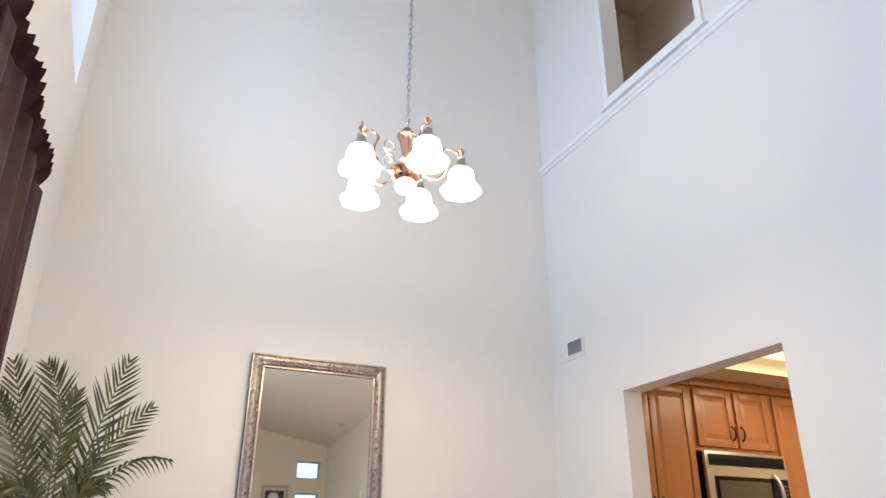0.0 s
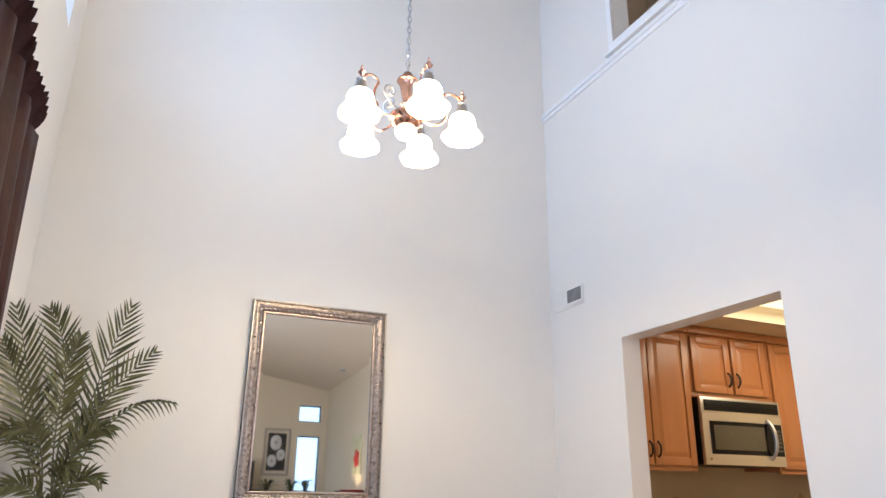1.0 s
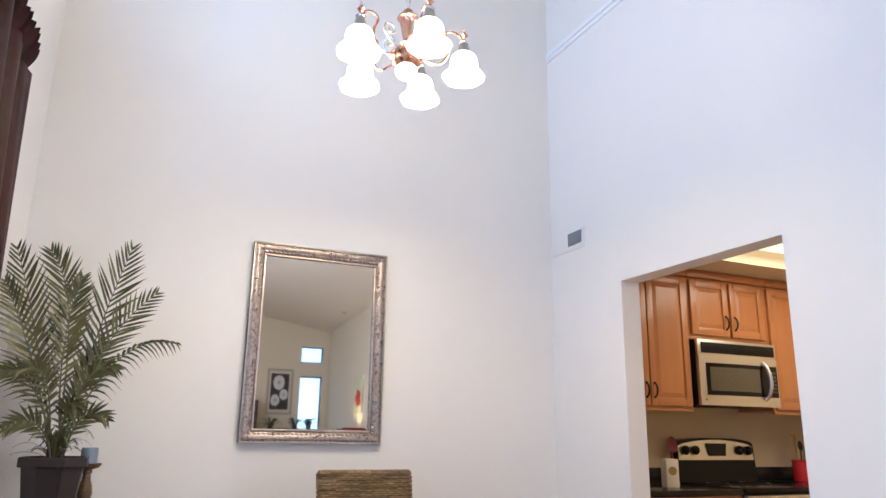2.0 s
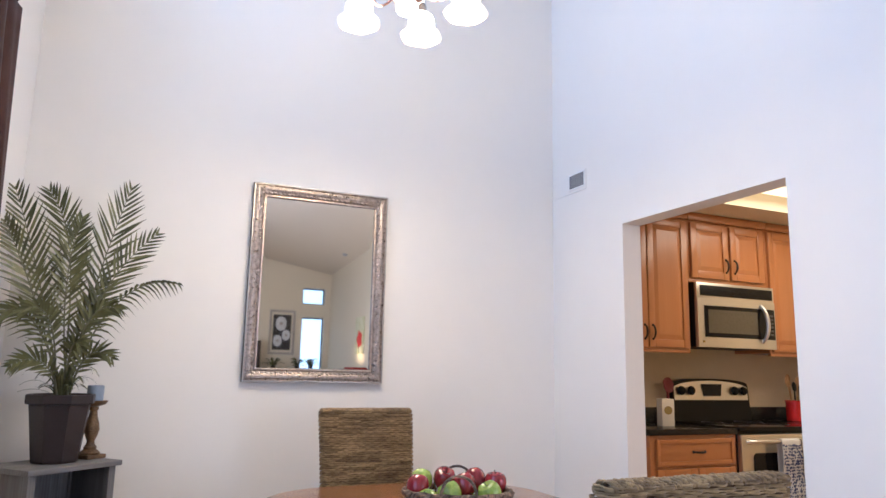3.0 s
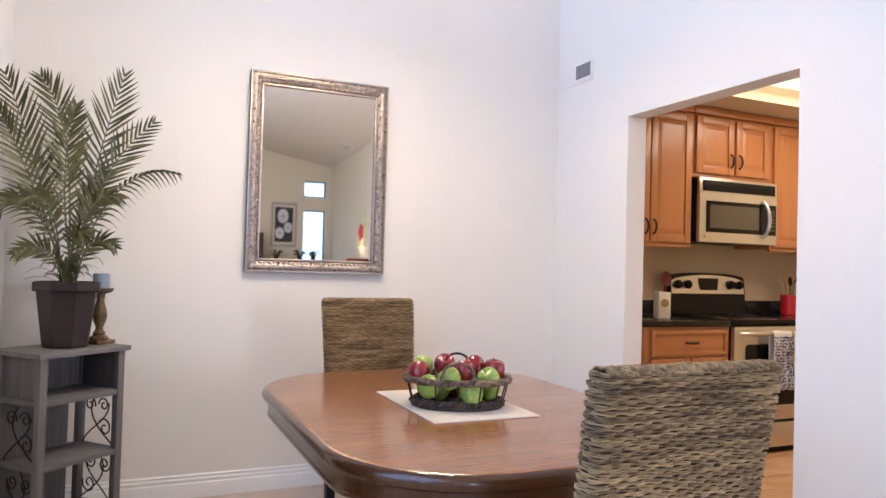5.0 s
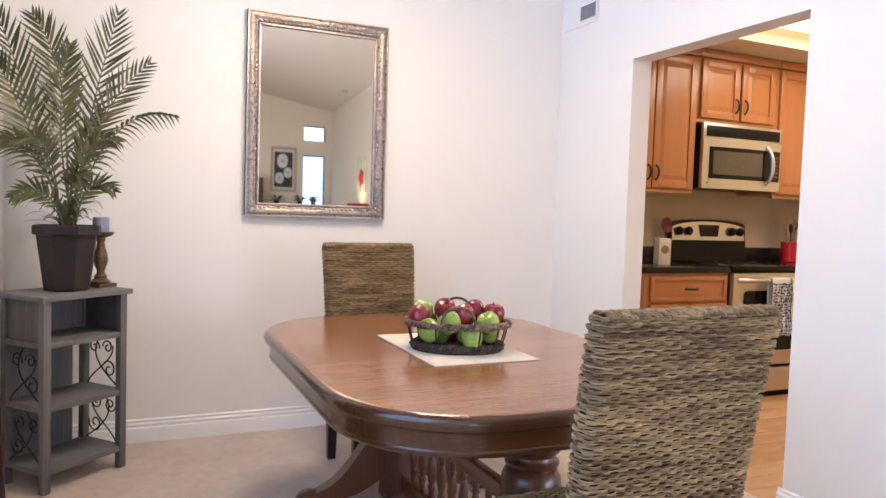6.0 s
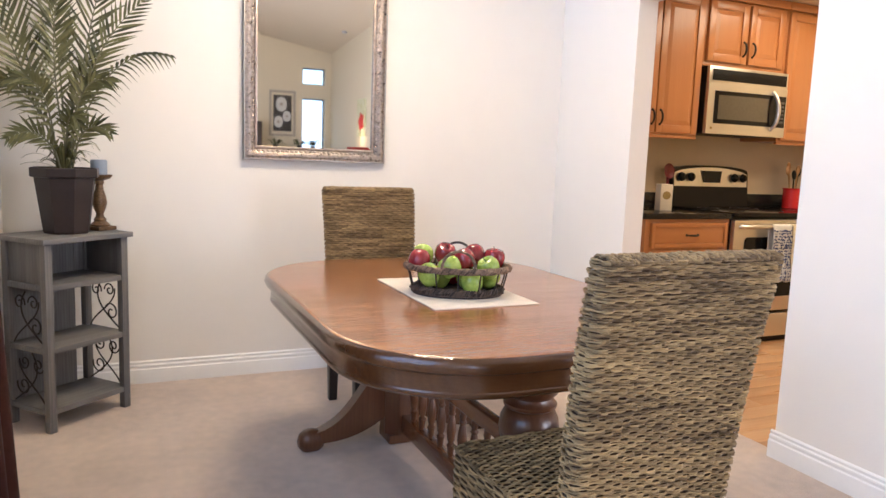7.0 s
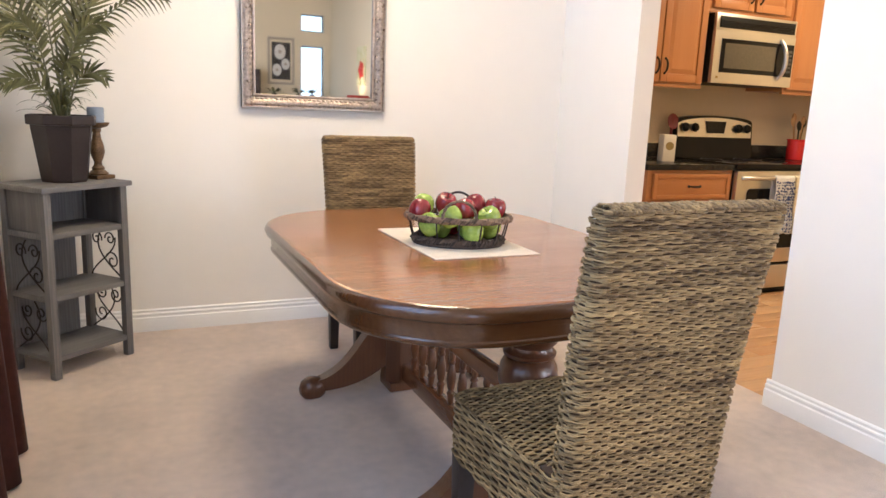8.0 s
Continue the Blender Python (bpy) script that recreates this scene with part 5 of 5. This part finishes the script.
def range_cooker():
    ob = thing("range", pose(4.155, 0, 0), "freestanding stainless electric range with a black glass cooktop", "stove")
    w = 0.382
    box_part("body", (-w, FRONT - 0.005, 0.0), (w, KITCHEN_BACK - 0.006, 0.903), M["black_plastic"], ob, 0.004)
    box_part("cooktop", (-w, FRONT - 0.035, 0.904), (w, KITCHEN_BACK - 0.075, 0.932), M["black_glass"], ob, 0.006)
    top = 1.245
    bm = bmesh.new()
    n = 16
    low = 0.932
    outline = [(-w, low)] + [(w, low)] + [(w * math.cos(math.pi * k / n) if 0 < k < n else (w if k == 0 else -w), top - 0.055 + 0.055 * math.sin(math.pi * k / n) ** 0.6) for k in range(n + 1)]
    fr = [bm.verts.new((x, KITCHEN_BACK - 0.085 + 0.03 * (z - low) / (top - low), z)) for x, z in outline]
    bk = [bm.verts.new((x, KITCHEN_BACK - 0.006, z)) for x, z in outline]
    bm.faces.new(fr)
    bm.faces.new(bk[::-1])
    for k in range(len(fr)):
        bm.faces.new((fr[k], fr[(k + 1) % len(fr)], bk[(k + 1) % len(fr)], bk[k]))
    guard = part("backguard", bm, M["black_plastic"], ob)
    bm = bmesh.new()
    outline = [(-w + 0.012, 1.085), (w - 0.012, 1.085)] + [((w - 0.012) * (1 - 2 * k / n), top - 0.062 + 0.048 * math.sin(math.pi * k / n) ** 0.6) for k in range(n + 1)]
    yf = KITCHEN_BACK - 0.080
    fr = [bm.verts.new((x, yf - 0.006 + 0.03 * (z - low) / (top - low), z)) for x, z in outline]
    bk = [bm.verts.new((x, yf + 0.001 + 0.03 * (z - low) / (top - low), z)) for x, z in outline]
    bm.faces.new(fr)
    for k in range(len(fr)):
        bm.faces.new((fr[k], fr[(k + 1) % len(fr)], bk[(k + 1) % len(fr)], bk[k]))
    part("control_panel", bm, M["steel"], guard, "stainless control panel")
    yk = yf + 0.008
    bm = bmesh.new()
    outline = [(-0.085, 1.115), (0.085, 1.115), (0.105, 1.205), (-0.105, 1.205)]
    f0 = [bm.verts.new((x, yk - 0.008 + 0.03 * (z - 1.06) / 0.30, z)) for x, z in outline]
    f1 = [bm.verts.new((x, yk + 0.006, z)) for x, z in outline]
    bm.faces.new(f0)
    for k in range(4):
        bm.faces.new((f0[k], f0[(k + 1) % 4], f1[(k + 1) % 4], f1[k]))
    part("display", bm, M["black_glass"], guard, "dark clock display")
    bm = bmesh.new()
    lathe(bm, [(0.033, 0.0), (0.034, 0.006), (0.028, 0.010), (0.025, 0.022), (0.020, 0.024)], segments=18)
    box(bm, (-0.006, -0.026, 0.022), (0.006, 0.026, 0.030), 0.003)
    bmesh.ops.rotate(bm, verts=bm.verts[:], cent=(0, 0, 0), matrix=Matrix.Rotation(radians(84), 3, "X"))
    knob_me = finish("knob", bm, M["black_plastic"])
    for x in (-0.31, -0.215, 0.225, 0.315):
        part("knob", knob_me, None, guard, "black dial knob", m=pose(x, yk - 0.004, 1.155))
    door = box_part("oven_door", (-w + 0.004, FRONT - 0.045, 0.235), (w - 0.004, FRONT - 0.006, 0.885), M["steel"], ob, 0.008)
    bm = bmesh.new()
    prism(bm, [(x, z) for x, z in rounded(-0.28, 0.28, 0.34, 0.765, 0.03, 4)], 0, 0.006)
    bmesh.ops.rotate(bm, verts=bm.verts[:], cent=(0, 0, 0), matrix=Matrix.Rotation(radians(90), 3, "X"))
    bmesh.ops.translate(bm, verts=bm.verts[:], vec=(0, FRONT - 0.0455, 0))
    part("oven_window", bm, M["black_glass"], door, "dark oven glass")
    bm = bmesh.new()
    tube(bm, bezier([(-0.335, FRONT - 0.050, 0.838), (-0.33, FRONT - 0.115, 0.841), (0.33, FRONT - 0.115, 0.841), (0.335, FRONT - 0.050, 0.838)], 24), 0.015, 12)
    part("oven_handle", bm, M["steel"], door, "thick stainless bar handle")
    box_part("drawer", (-w + 0.004, FRONT - 0.040, 0.045), (w - 0.004, FRONT - 0.006, 0.215), M["steel"], ob, 0.006)
    for x, y, r in ((-0.18, 3.78, 0.10), (0.18, 3.78, 0.085), (-0.18, 4.03, 0.075), (0.18, 4.03, 0.10)):
        bm = bmesh.new()
        tube(bm, [(x + r * math.cos(2 * math.pi * k / 28), y + r * math.sin(2 * math.pi * k / 28), 0.9322) for k in range(28)], 0.0016, 4, True)
        part("burner_ring", bm, M["dark_leg"], ob, "thin grey burner marking")
    return ob


range_cooker()


def microwave():
    y = 3.852
    ob = thing("microwave", pose(4.092, y, 1.465), "stainless over-range microwave with a dark window, fixed under the cabinet", "microwave")
    w, h, d = 0.380, 0.470, KITCHEN_BACK - y - 0.004
    box_part("body", (-w, 0.030, 0.006), (w, d, h - 0.002), M["black_plastic"], ob, 0.004)
    bm = bmesh.new()
    n = 14
    xs = [(-w + 2 * w * k / n) for k in range(n + 1)]
    bow = [-0.022 * math.sin(math.pi * k / n) for k in range(n + 1)]
    f = [[bm.verts.new((x, b, z)) for x, b in zip(xs, bow)] for z in (0.004, 0.355)]
    g = [[bm.verts.new((x, 0.0295, z)) for x in xs] for z in (0.004, 0.355)]
    for k in range(n):
        bm.faces.new((f[0][k], f[0][k + 1], f[1][k + 1], f[1][k]))
        bm.faces.new((f[1][k], f[1][k + 1], g[1][k + 1], g[1][k]))
        bm.faces.new((g[0][k], g[0][k + 1], f[0][k + 1], f[0][k]))
    for k in (0, n):
        bm.faces.new((f[0][k], f[1][k], g[1][k], g[0][k]))
    door = part("door", bm, M["steel"], ob, "bowed stainless door")

    def curved(name, x0, x1, z0, z1, out, mat, label=""):
        bm = bmesh.new()
        rows = []
        for dd in (out, out - 0.006):
            for z in (z0, z1):
                rows.append([bm.verts.new((x0 + (x1 - x0) * k / 10, -0.022 * math.sin(math.pi * ((x0 + (x1 - x0) * k / 10) + w) / (2 * w)) - dd, z)) for k in range(11)])
        for k in range(10):
            for a, b in ((0, 1), (1, 3), (3, 2), (2, 0)):
                bm.faces.new((rows[a][k], rows[a][k + 1], rows[b][k + 1], rows[b][k]))
        for k in (0, 10):
            bm.faces.new((rows[0][k], rows[1][k], rows[3][k], rows[2][k]))
        return part(name, bm, mat, door, label)
    curved("window_surround", -w + 0.055, w - 0.012, 0.075, 0.300, 0.004, M["black_glass"], "glossy black surround")
    curved("window", -w + 0.085, w - 0.205, 0.105, 0.272, 0.0075, M["oven_window"], "dark meshed glass window")
    for k in range(6):
        curved("key_row", w - 0.085, w - 0.028, 0.105 + 0.028 * k, 0.121 + 0.028 * k, 0.0065, M["keys"])
    curved("badge", -w + 0.035, -w + 0.050, 0.035, 0.050, 0.004, M["gold"])
    box_part("vent_band", (-w, 0.004, 0.357), (w, 0.0295, h - 0.002), M["steel"], ob, 0.003)
    grille = box_part("vent_grille", (-w + 0.030, -0.002, 0.372), (w - 0.020, 0.0035, h - 0.022), M["black_plastic"], ob, 0.001)
    for k in range(5):
        box_part("grille_slat", (-w + 0.034, -0.006, 0.376 + 0.0100 * k), (w - 0.024, -0.0022, 0.380 + 0.0100 * k), M["black_plastic"], grille, 0.001)
    bm = bmesh.new()
    hx = w - 0.155
    tube(bm, bezier([(hx - 0.005, -0.016, 0.050), (hx + 0.012, -0.080, 0.10), (hx + 0.012, -0.080, 0.26), (hx - 0.005, -0.016, 0.325)], 20), lambda t: 0.011 + 0.005 * math.sin(math.pi * t), 10)
    part("handle", bm, M["steel"], door, "curved polished handle")
    return ob


microwave()

# things on the counter and the range
tin = thing("card_box", pose(3.395, 3.86, 0.9265, 0, 0, -22), "cream upright box with a gold oval print on the granite counter", "box")
box_part("carton", (-0.042, -0.055, 0.0), (0.042, 0.055, 0.180), M["card"], tin, 0.004)
bm = bmesh.new()
prism(bm, [(0.028 * math.cos(2 * math.pi * k / 20), 0.105 + 0.028 * math.sin(2 * math.pi * k / 20)) for k in range(20)], 0, 0.002)
bmesh.ops.rotate(bm, verts=bm.verts[:], cent=(0, 0, 0), matrix=Matrix.Rotation(radians(90), 3, "X"))
bmesh.ops.translate(bm, verts=bm.verts[:], vec=(0.0, -0.0545, 0))
part("emblem", bm, M["gold"], tin, "round gold emblem")
rest = thing("spoon_rest", pose(3.715, 4.20, 0.9265), "dark red spoon-shaped rest leaning upright behind the range", "spoon rest")
bm = bmesh.new()
lathe(bm, [(0.002, 0.0), (0.030, 0.004), (0.046, 0.014), (0.048, 0.018), (0.043, 0.017), (0.026, 0.009), (0.002, 0.006)], segments=20, wave=lambda a, i: 1 + 0.2 * abs(math.sin(a)))
bmesh.ops.rotate(bm, verts=bm.verts[:], cent=(0, 0, 0), matrix=Matrix.Rotation(radians(80), 3, "X"))
bmesh.ops.translate(bm, verts=bm.verts[:], vec=(0, 0, 0.265))
part("bowl", bm, M["dark_red"], rest)
bm = bmesh.new()
tube(bm, [(0, -0.012, 0.0), (0, -0.008, 0.12), (0, -0.004, 0.222)], lambda t: 0.012 - 0.002 * t, 8)
part("handle", bm, M["dark_red"], rest)
crock = thing("utensil_crock", pose(4.93, 4.10, 0.9265), "red enamel crock holding wooden spoons on the granite counter", "utensil holder")
bm = bmesh.new()
lathe(bm, [(0.066, 0.0), (0.072, 0.004), (0.075, 0.15), (0.079, 0.154), (0.079, 0.162), (0.073, 0.162), (0.070, 0.152), (0.066, 0.02), (0.01, 0.018)], segments=28)
part("pot", bm, M["red"], crock, "bright red enamel pot")
for k, (dx, dy, hh, kind) in enumerate(((-0.045, 0.0, 0.30, 0), (-0.015, 0.03, 0.33, 1), (0.02, 0.0, 0.31, 0), (0.045, 0.02, 0.29, 1), (-0.03, -0.03, 0.27, 1))):
    bm = bmesh.new()
    tip = Vector((dx * 1.7, dy * 1.3, hh))
    tube(bm, [Vector((dx * 0.4, dy * 0.4, 0.022)), tip * 0.75, tip], 0.006, 8)
    bmesh.ops.create_uvsphere(bm, u_segments=12, v_segments=8, radius=0.026, matrix=Matrix.Translation(tip) @ pose(0, 0, 0, 0, 20 * dx / 0.05, 0) @ Matrix.Diagonal((1, 0.32, 1.5, 1)))
    part("spoon", bm, M["spoon"] if kind == 0 or k == 1 else M["black_plastic"], crock, "wooden cooking spoon" if kind == 0 or k == 1 else "black cooking spoon")


def towel(x0, x1, cloth, label, pattern):
    """A folded dish towel over the oven handle, hanging on both sides."""
    ob = thing("dish_towel", pose(0, 0, 0), label, "towel", "towels on the oven handle")
    yc, zc, r = FRONT - 0.098, 0.8395, 0.0215
    prof = [(yc + r, zc - 0.24 + 0.02 * k) for k in range(12)]
    prof += [(yc + r * math.cos(math.pi * k / 8), zc + r * math.sin(math.pi * k / 8)) for k in range(9)]
    prof += [(yc - r - 0.004 * math.sin(k * 0.5), zc - 0.02 * (k + 1)) for k in range(19)]
    bm = bmesh.new()
    n = 18
    rows = []
    for j, (y, z) in enumerate(prof):
        drop = max(0.0, (zc - z)) / 0.38
        rows.append([bm.verts.new((x0 + (x1 - x0) * i / n + 0.006 * drop * math.sin(j * 0.4), y - (0.010 * drop) * (1 + math.sin(i * 1.15)) * (1 if y < yc else -0.2), z - 0.006 * math.sin(i * 0.9) * drop)) for i in range(n + 1)])
    for a, b in zip(rows, rows[1:]):
        for i in range(n):
            bm.faces.new((a[i], a[i + 1], b[i + 1], b[i]))
    c = part("cloth", bm, cloth, ob)
    c.modifiers.new("cloth", "SOLIDIFY").thickness = 0.004
    if pattern:
        bm = bmesh.new()
        rng = random.Random(7)
        start = len(prof) - 19
        for j in range(start, len(prof) - 1):
            for i in range(n):
                if rng.random() < 0.85:
                    u = rng.uniform(0.25, 0.75)
                    y0, z0 = prof[j]
                    drop = max(0.0, zc - z0) / 0.38
                    xx = x0 + (x1 - x0) * (i + u) / n
                    yy = y0 - 0.010 * drop * (1 + math.sin((i + u) * 1.15)) - 0.0042
                    lathe(bm, [(0.0072 * rng.uniform(0.6, 1.1), 0.0), (0.004, 0.0012)], (0, 0, 0), 7)
                    vs = list(bm.verts)[-14:]
                    bmesh.ops.transform(bm, matrix=pose(xx, yy, z0 - 0.01 * rng.random(), 90, 0, 0) @ Matrix.Diagonal((1, rng.uniform(0.6, 1.5), 1, 1)), verts=vs)
        part("print", bm, M["navy"], c, "navy blue floral print")
    return ob


towel(4.06, 4.235, M["blue_print"], "white dish towel with a navy floral print over the oven handle", True)
towel(4.25, 4.43, M["yellow_cloth"], "cream and gold patterned dish towel over the oven handle", False)

# ---------------- living room end, seen in the mirror ----------------
art = framed("picture", pose(4.00, FAR + 0.001, 2.27, 0, 0, 180), 0.72, 1.24, [(0, 0), (0, 0.03), (0.012, 0.036), (0.05, 0.03), (0.06, 0.015), (0.06, 0)], M["art_frame"],
             "dark framed picture of three white sliced fruits on the far wall", "picture")
box_part("canvas", (-0.25, -0.014, -0.49), (0.25, -0.002, 0.49), M["art_dark"], art, 0.0)
for x, z, r in ((0.03, 0.24, 0.175), (-0.12, -0.08, 0.13), (0.11, -0.24, 0.14)):
    bm = bmesh.new()
    lathe(bm, [(r, 0.0), (r * 0.96, 0.004)], segments=22, wave=lambda a, i: 1 + 0.14 * math.cos(2 * a + math.pi))
    bmesh.ops.rotate(bm, verts=bm.verts[:], cent=(0, 0, 0), matrix=Matrix.Rotation(radians(90), 3, "X"))
    bmesh.ops.translate(bm, verts=bm.verts[:], vec=(x, -0.0145, z))
    part("fruit_shape", bm, M["art_white"], art, "white sliced fruit shape")
    bm = bmesh.new()
    lathe(bm, [(r * 0.3, 0.0), (r * 0.28, 0.003)], segments=14)
    bmesh.ops.rotate(bm, verts=bm.verts[:], cent=(0, 0, 0), matrix=Matrix.Rotation(radians(90), 3, "X"))
    bmesh.ops.translate(bm, verts=bm.verts[:], vec=(x, -0.0190, z))
    part("core_shape", bm, M["art_frame"], art)

poppy = thing("canvas_print", pose(SIDE - 0.001, -9.20, 2.12, 0, 0, -90), "yellow canvas print with one large red poppy on the side wall", "picture")
box_part("canvas", (-0.34, -0.030, -0.46), (0.34, -0.001, 0.46), M["art_yellow"], poppy, 0.003)
bm = bmesh.new()
lathe(bm, [(0.21, 0.0), (0.19, 0.006), (0.06, 0.010)], segments=26, wave=lambda a, i: 1 + 0.14 * math.cos(5 * a))
bmesh.ops.rotate(bm, verts=bm.verts[:], cent=(0, 0, 0), matrix=Matrix.Rotation(radians(90), 3, "X"))
bmesh.ops.translate(bm, verts=bm.verts[:], vec=(-0.02, -0.0305, -0.10))
part("flower_shape", bm, M["art_red"], poppy, "large red poppy")
bm = bmesh.new()
tube(bm, bezier([(-0.02, -0.031, -0.26), (0.02, -0.031, -0.34), (-0.04, -0.031, -0.4), (0.0, -0.031, -0.45)], 10), 0.012, 6)
part("stalk_shape", bm, M["art_green"], poppy)

smoke = thing("smoke_detector", pose(5.02, -9.7, ceiling_z(5.02, -9.7) - 0.006), "round white smoke detector on the vaulted ceiling", "smoke detector")
bm = bmesh.new()
lathe(bm, [(0.03, -0.045), (0.05, -0.04), (0.065, -0.02), (0.07, 0.0), (0.07, 0.02)], segments=24)
part("case", bm, M["register"], smoke)

console = thing("console_table", pose(4.0, FAR + 0.35, 0), "dark wooden console table below the picture", "table")
box_part("top", (-0.85, -0.22, 1.02), (0.95, 0.22, 1.06), M["dark_leg"], console, 0.005)
for x in (-0.80, 0.90):
    for y in (-0.17, 0.17):
        box_part("leg", (x - 0.03, y - 0.03, 0.002), (x + 0.03, y + 0.03, 1.0195), M["dark_leg"], console, 0.004)


def small_plant(x, y, z, spread, seed, label):
    ob = thing("houseplant", pose(x, y, z), label, "plant", "plants on the console")
    bm = bmesh.new()
    lathe(bm, [(0.05, 0.0), (0.06, 0.004), (0.075, 0.11), (0.08, 0.12), (0.07, 0.12), (0.06, 0.105), (0.01, 0.10)], segments=18)
    part("pot", bm, M["pot"], ob)
    bm = bmesh.new()
    rng = random.Random(seed)
    for k in range(22):
        a = rng.uniform(0, 2 * math.pi)
        r = spread * rng.uniform(0.5, 1)
        h = rng.uniform(0.18, 0.46)
        pts = bezier([(0, 0, 0.10), (0.3 * r * math.cos(a), 0.3 * r * math.sin(a), 0.1 + h), (0.7 * r * math.cos(a), 0.7 * r * math.sin(a), 0.1 + h), (r * math.cos(a), r * math.sin(a), 0.1 + h * 0.75)], 6)
        side = Vector((-math.sin(a), math.cos(a), 0.1))
        rows = [[bm.verts.new(p - side * 0.035 * math.sin(math.pi * (0.1 + 0.85 * i / 6))), bm.verts.new(p + side * 0.035 * math.sin(math.pi * (0.1 + 0.85 * i / 6)) + Vector((0, 0, 0.006)))] for i, p in enumerate(pts)]
        for p, q in zip(rows, rows[1:]):
            bm.faces.new((p[0], p[1], q[1], q[0]))
    part("leaves", bm, M["leaf"], ob)
    return ob


small_plant(3.75, FAR + 0.35, 1.0605, 0.34, 1, "small dark green houseplant on the console table")
small_plant(4.40, FAR + 0.35, 1.0605, 0.26, 2, "small leafy houseplant on the console before the window")
small_plant(4.78, FAR + 0.35, 1.0605, 0.26, 3, "small leafy houseplant on the console before the window")

chest = thing("low_cabinet", pose(SIDE - 0.26, -8.6, 0), "dark low cabinet against the side wall", "cabinet")
box_part("body", (-0.24, -0.7, 0.06), (0.24, 0.7, 1.10), M["dark_leg"], chest, 0.006)
for y in (-0.35, 0.35):
    box_part("door", (-0.262, y - 0.32, 0.10), (-0.2405, y + 0.32, 1.06), M["dark_leg"], chest, 0.004)
box_part("plinth", (-0.22, -0.66, 0.002), (0.22, 0.66, 0.0595), M["dark_leg"], chest, 0.002)
throw = thing("folded_throw", pose(SIDE - 0.26, -8.6, 1.1005), "folded red cloth throw on the low cabinet", "blanket")
bm = bmesh.new()
for k in range(4):
    box(bm, (-0.2 + 0.005 * k, -0.36 + 0.01 * k, 0.042 * k), (0.2 - 0.004 * k, 0.36 - 0.012 * k, 0.042 * k + 0.041), 0.015)
part("cloth", bm, M["red_cloth"], throw)
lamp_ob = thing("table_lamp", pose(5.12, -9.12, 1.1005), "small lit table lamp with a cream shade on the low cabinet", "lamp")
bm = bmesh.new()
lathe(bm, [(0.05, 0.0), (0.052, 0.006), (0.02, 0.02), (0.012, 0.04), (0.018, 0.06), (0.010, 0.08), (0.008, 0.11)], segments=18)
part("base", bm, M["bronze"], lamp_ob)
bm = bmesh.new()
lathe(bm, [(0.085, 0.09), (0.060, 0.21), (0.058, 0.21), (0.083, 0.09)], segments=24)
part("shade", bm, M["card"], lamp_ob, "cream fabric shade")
tallcab = thing("tall_cabinet", pose(2.92, FAR + 0.26, 0), "dark grey tall cabinet against the far wall", "cabinet")
box_part("body", (-0.45, -0.24, 0.05), (0.45, 0.22, 2.0), M["sofa"], tallcab, 0.006)
box_part("door", (-0.43, 0.2205, 0.1), (-0.01, 0.245, 1.95), M["sofa"], tallcab, 0.004)
box_part("door", (0.01, 0.2205, 0.1), (0.43, 0.245, 1.95), M["sofa"], tallcab, 0.004)
box_part("plinth", (-0.42, -0.22, 0.002), (0.42, 0.18, 0.0495), M["sofa"], tallcab, 0.002)

# ---------------- laminate planks of the kitchen floor ----------------
bm = bmesh.new()
box(bm, (0, 0, 0), (0.898, 0.1185, 0.0115), 0.0012)
plank_me = finish("plank", bm, M["laminate"])
bm = bmesh.new()
box(bm, (0, 0, 0), (0.448, 0.1185, 0.0115), 0.0012)
short_me = finish("plank", bm, M["laminate"])
x_left = RIGHT + WALL / 2 + 0.001
for j in range(29):
    y = TURN + 0.125 + 0.12 * j
    x = x_left
    k = j % 2
    while x < SIDE - 0.5:
        me, ln = (short_me, 0.45) if (k == 1 and x == x_left) else (plank_me, 0.90)
        if x + ln > SIDE:
            break
        part("plank", me, None, kitchen_floor, m=pose(x, y, -0.0118))
        x += ln
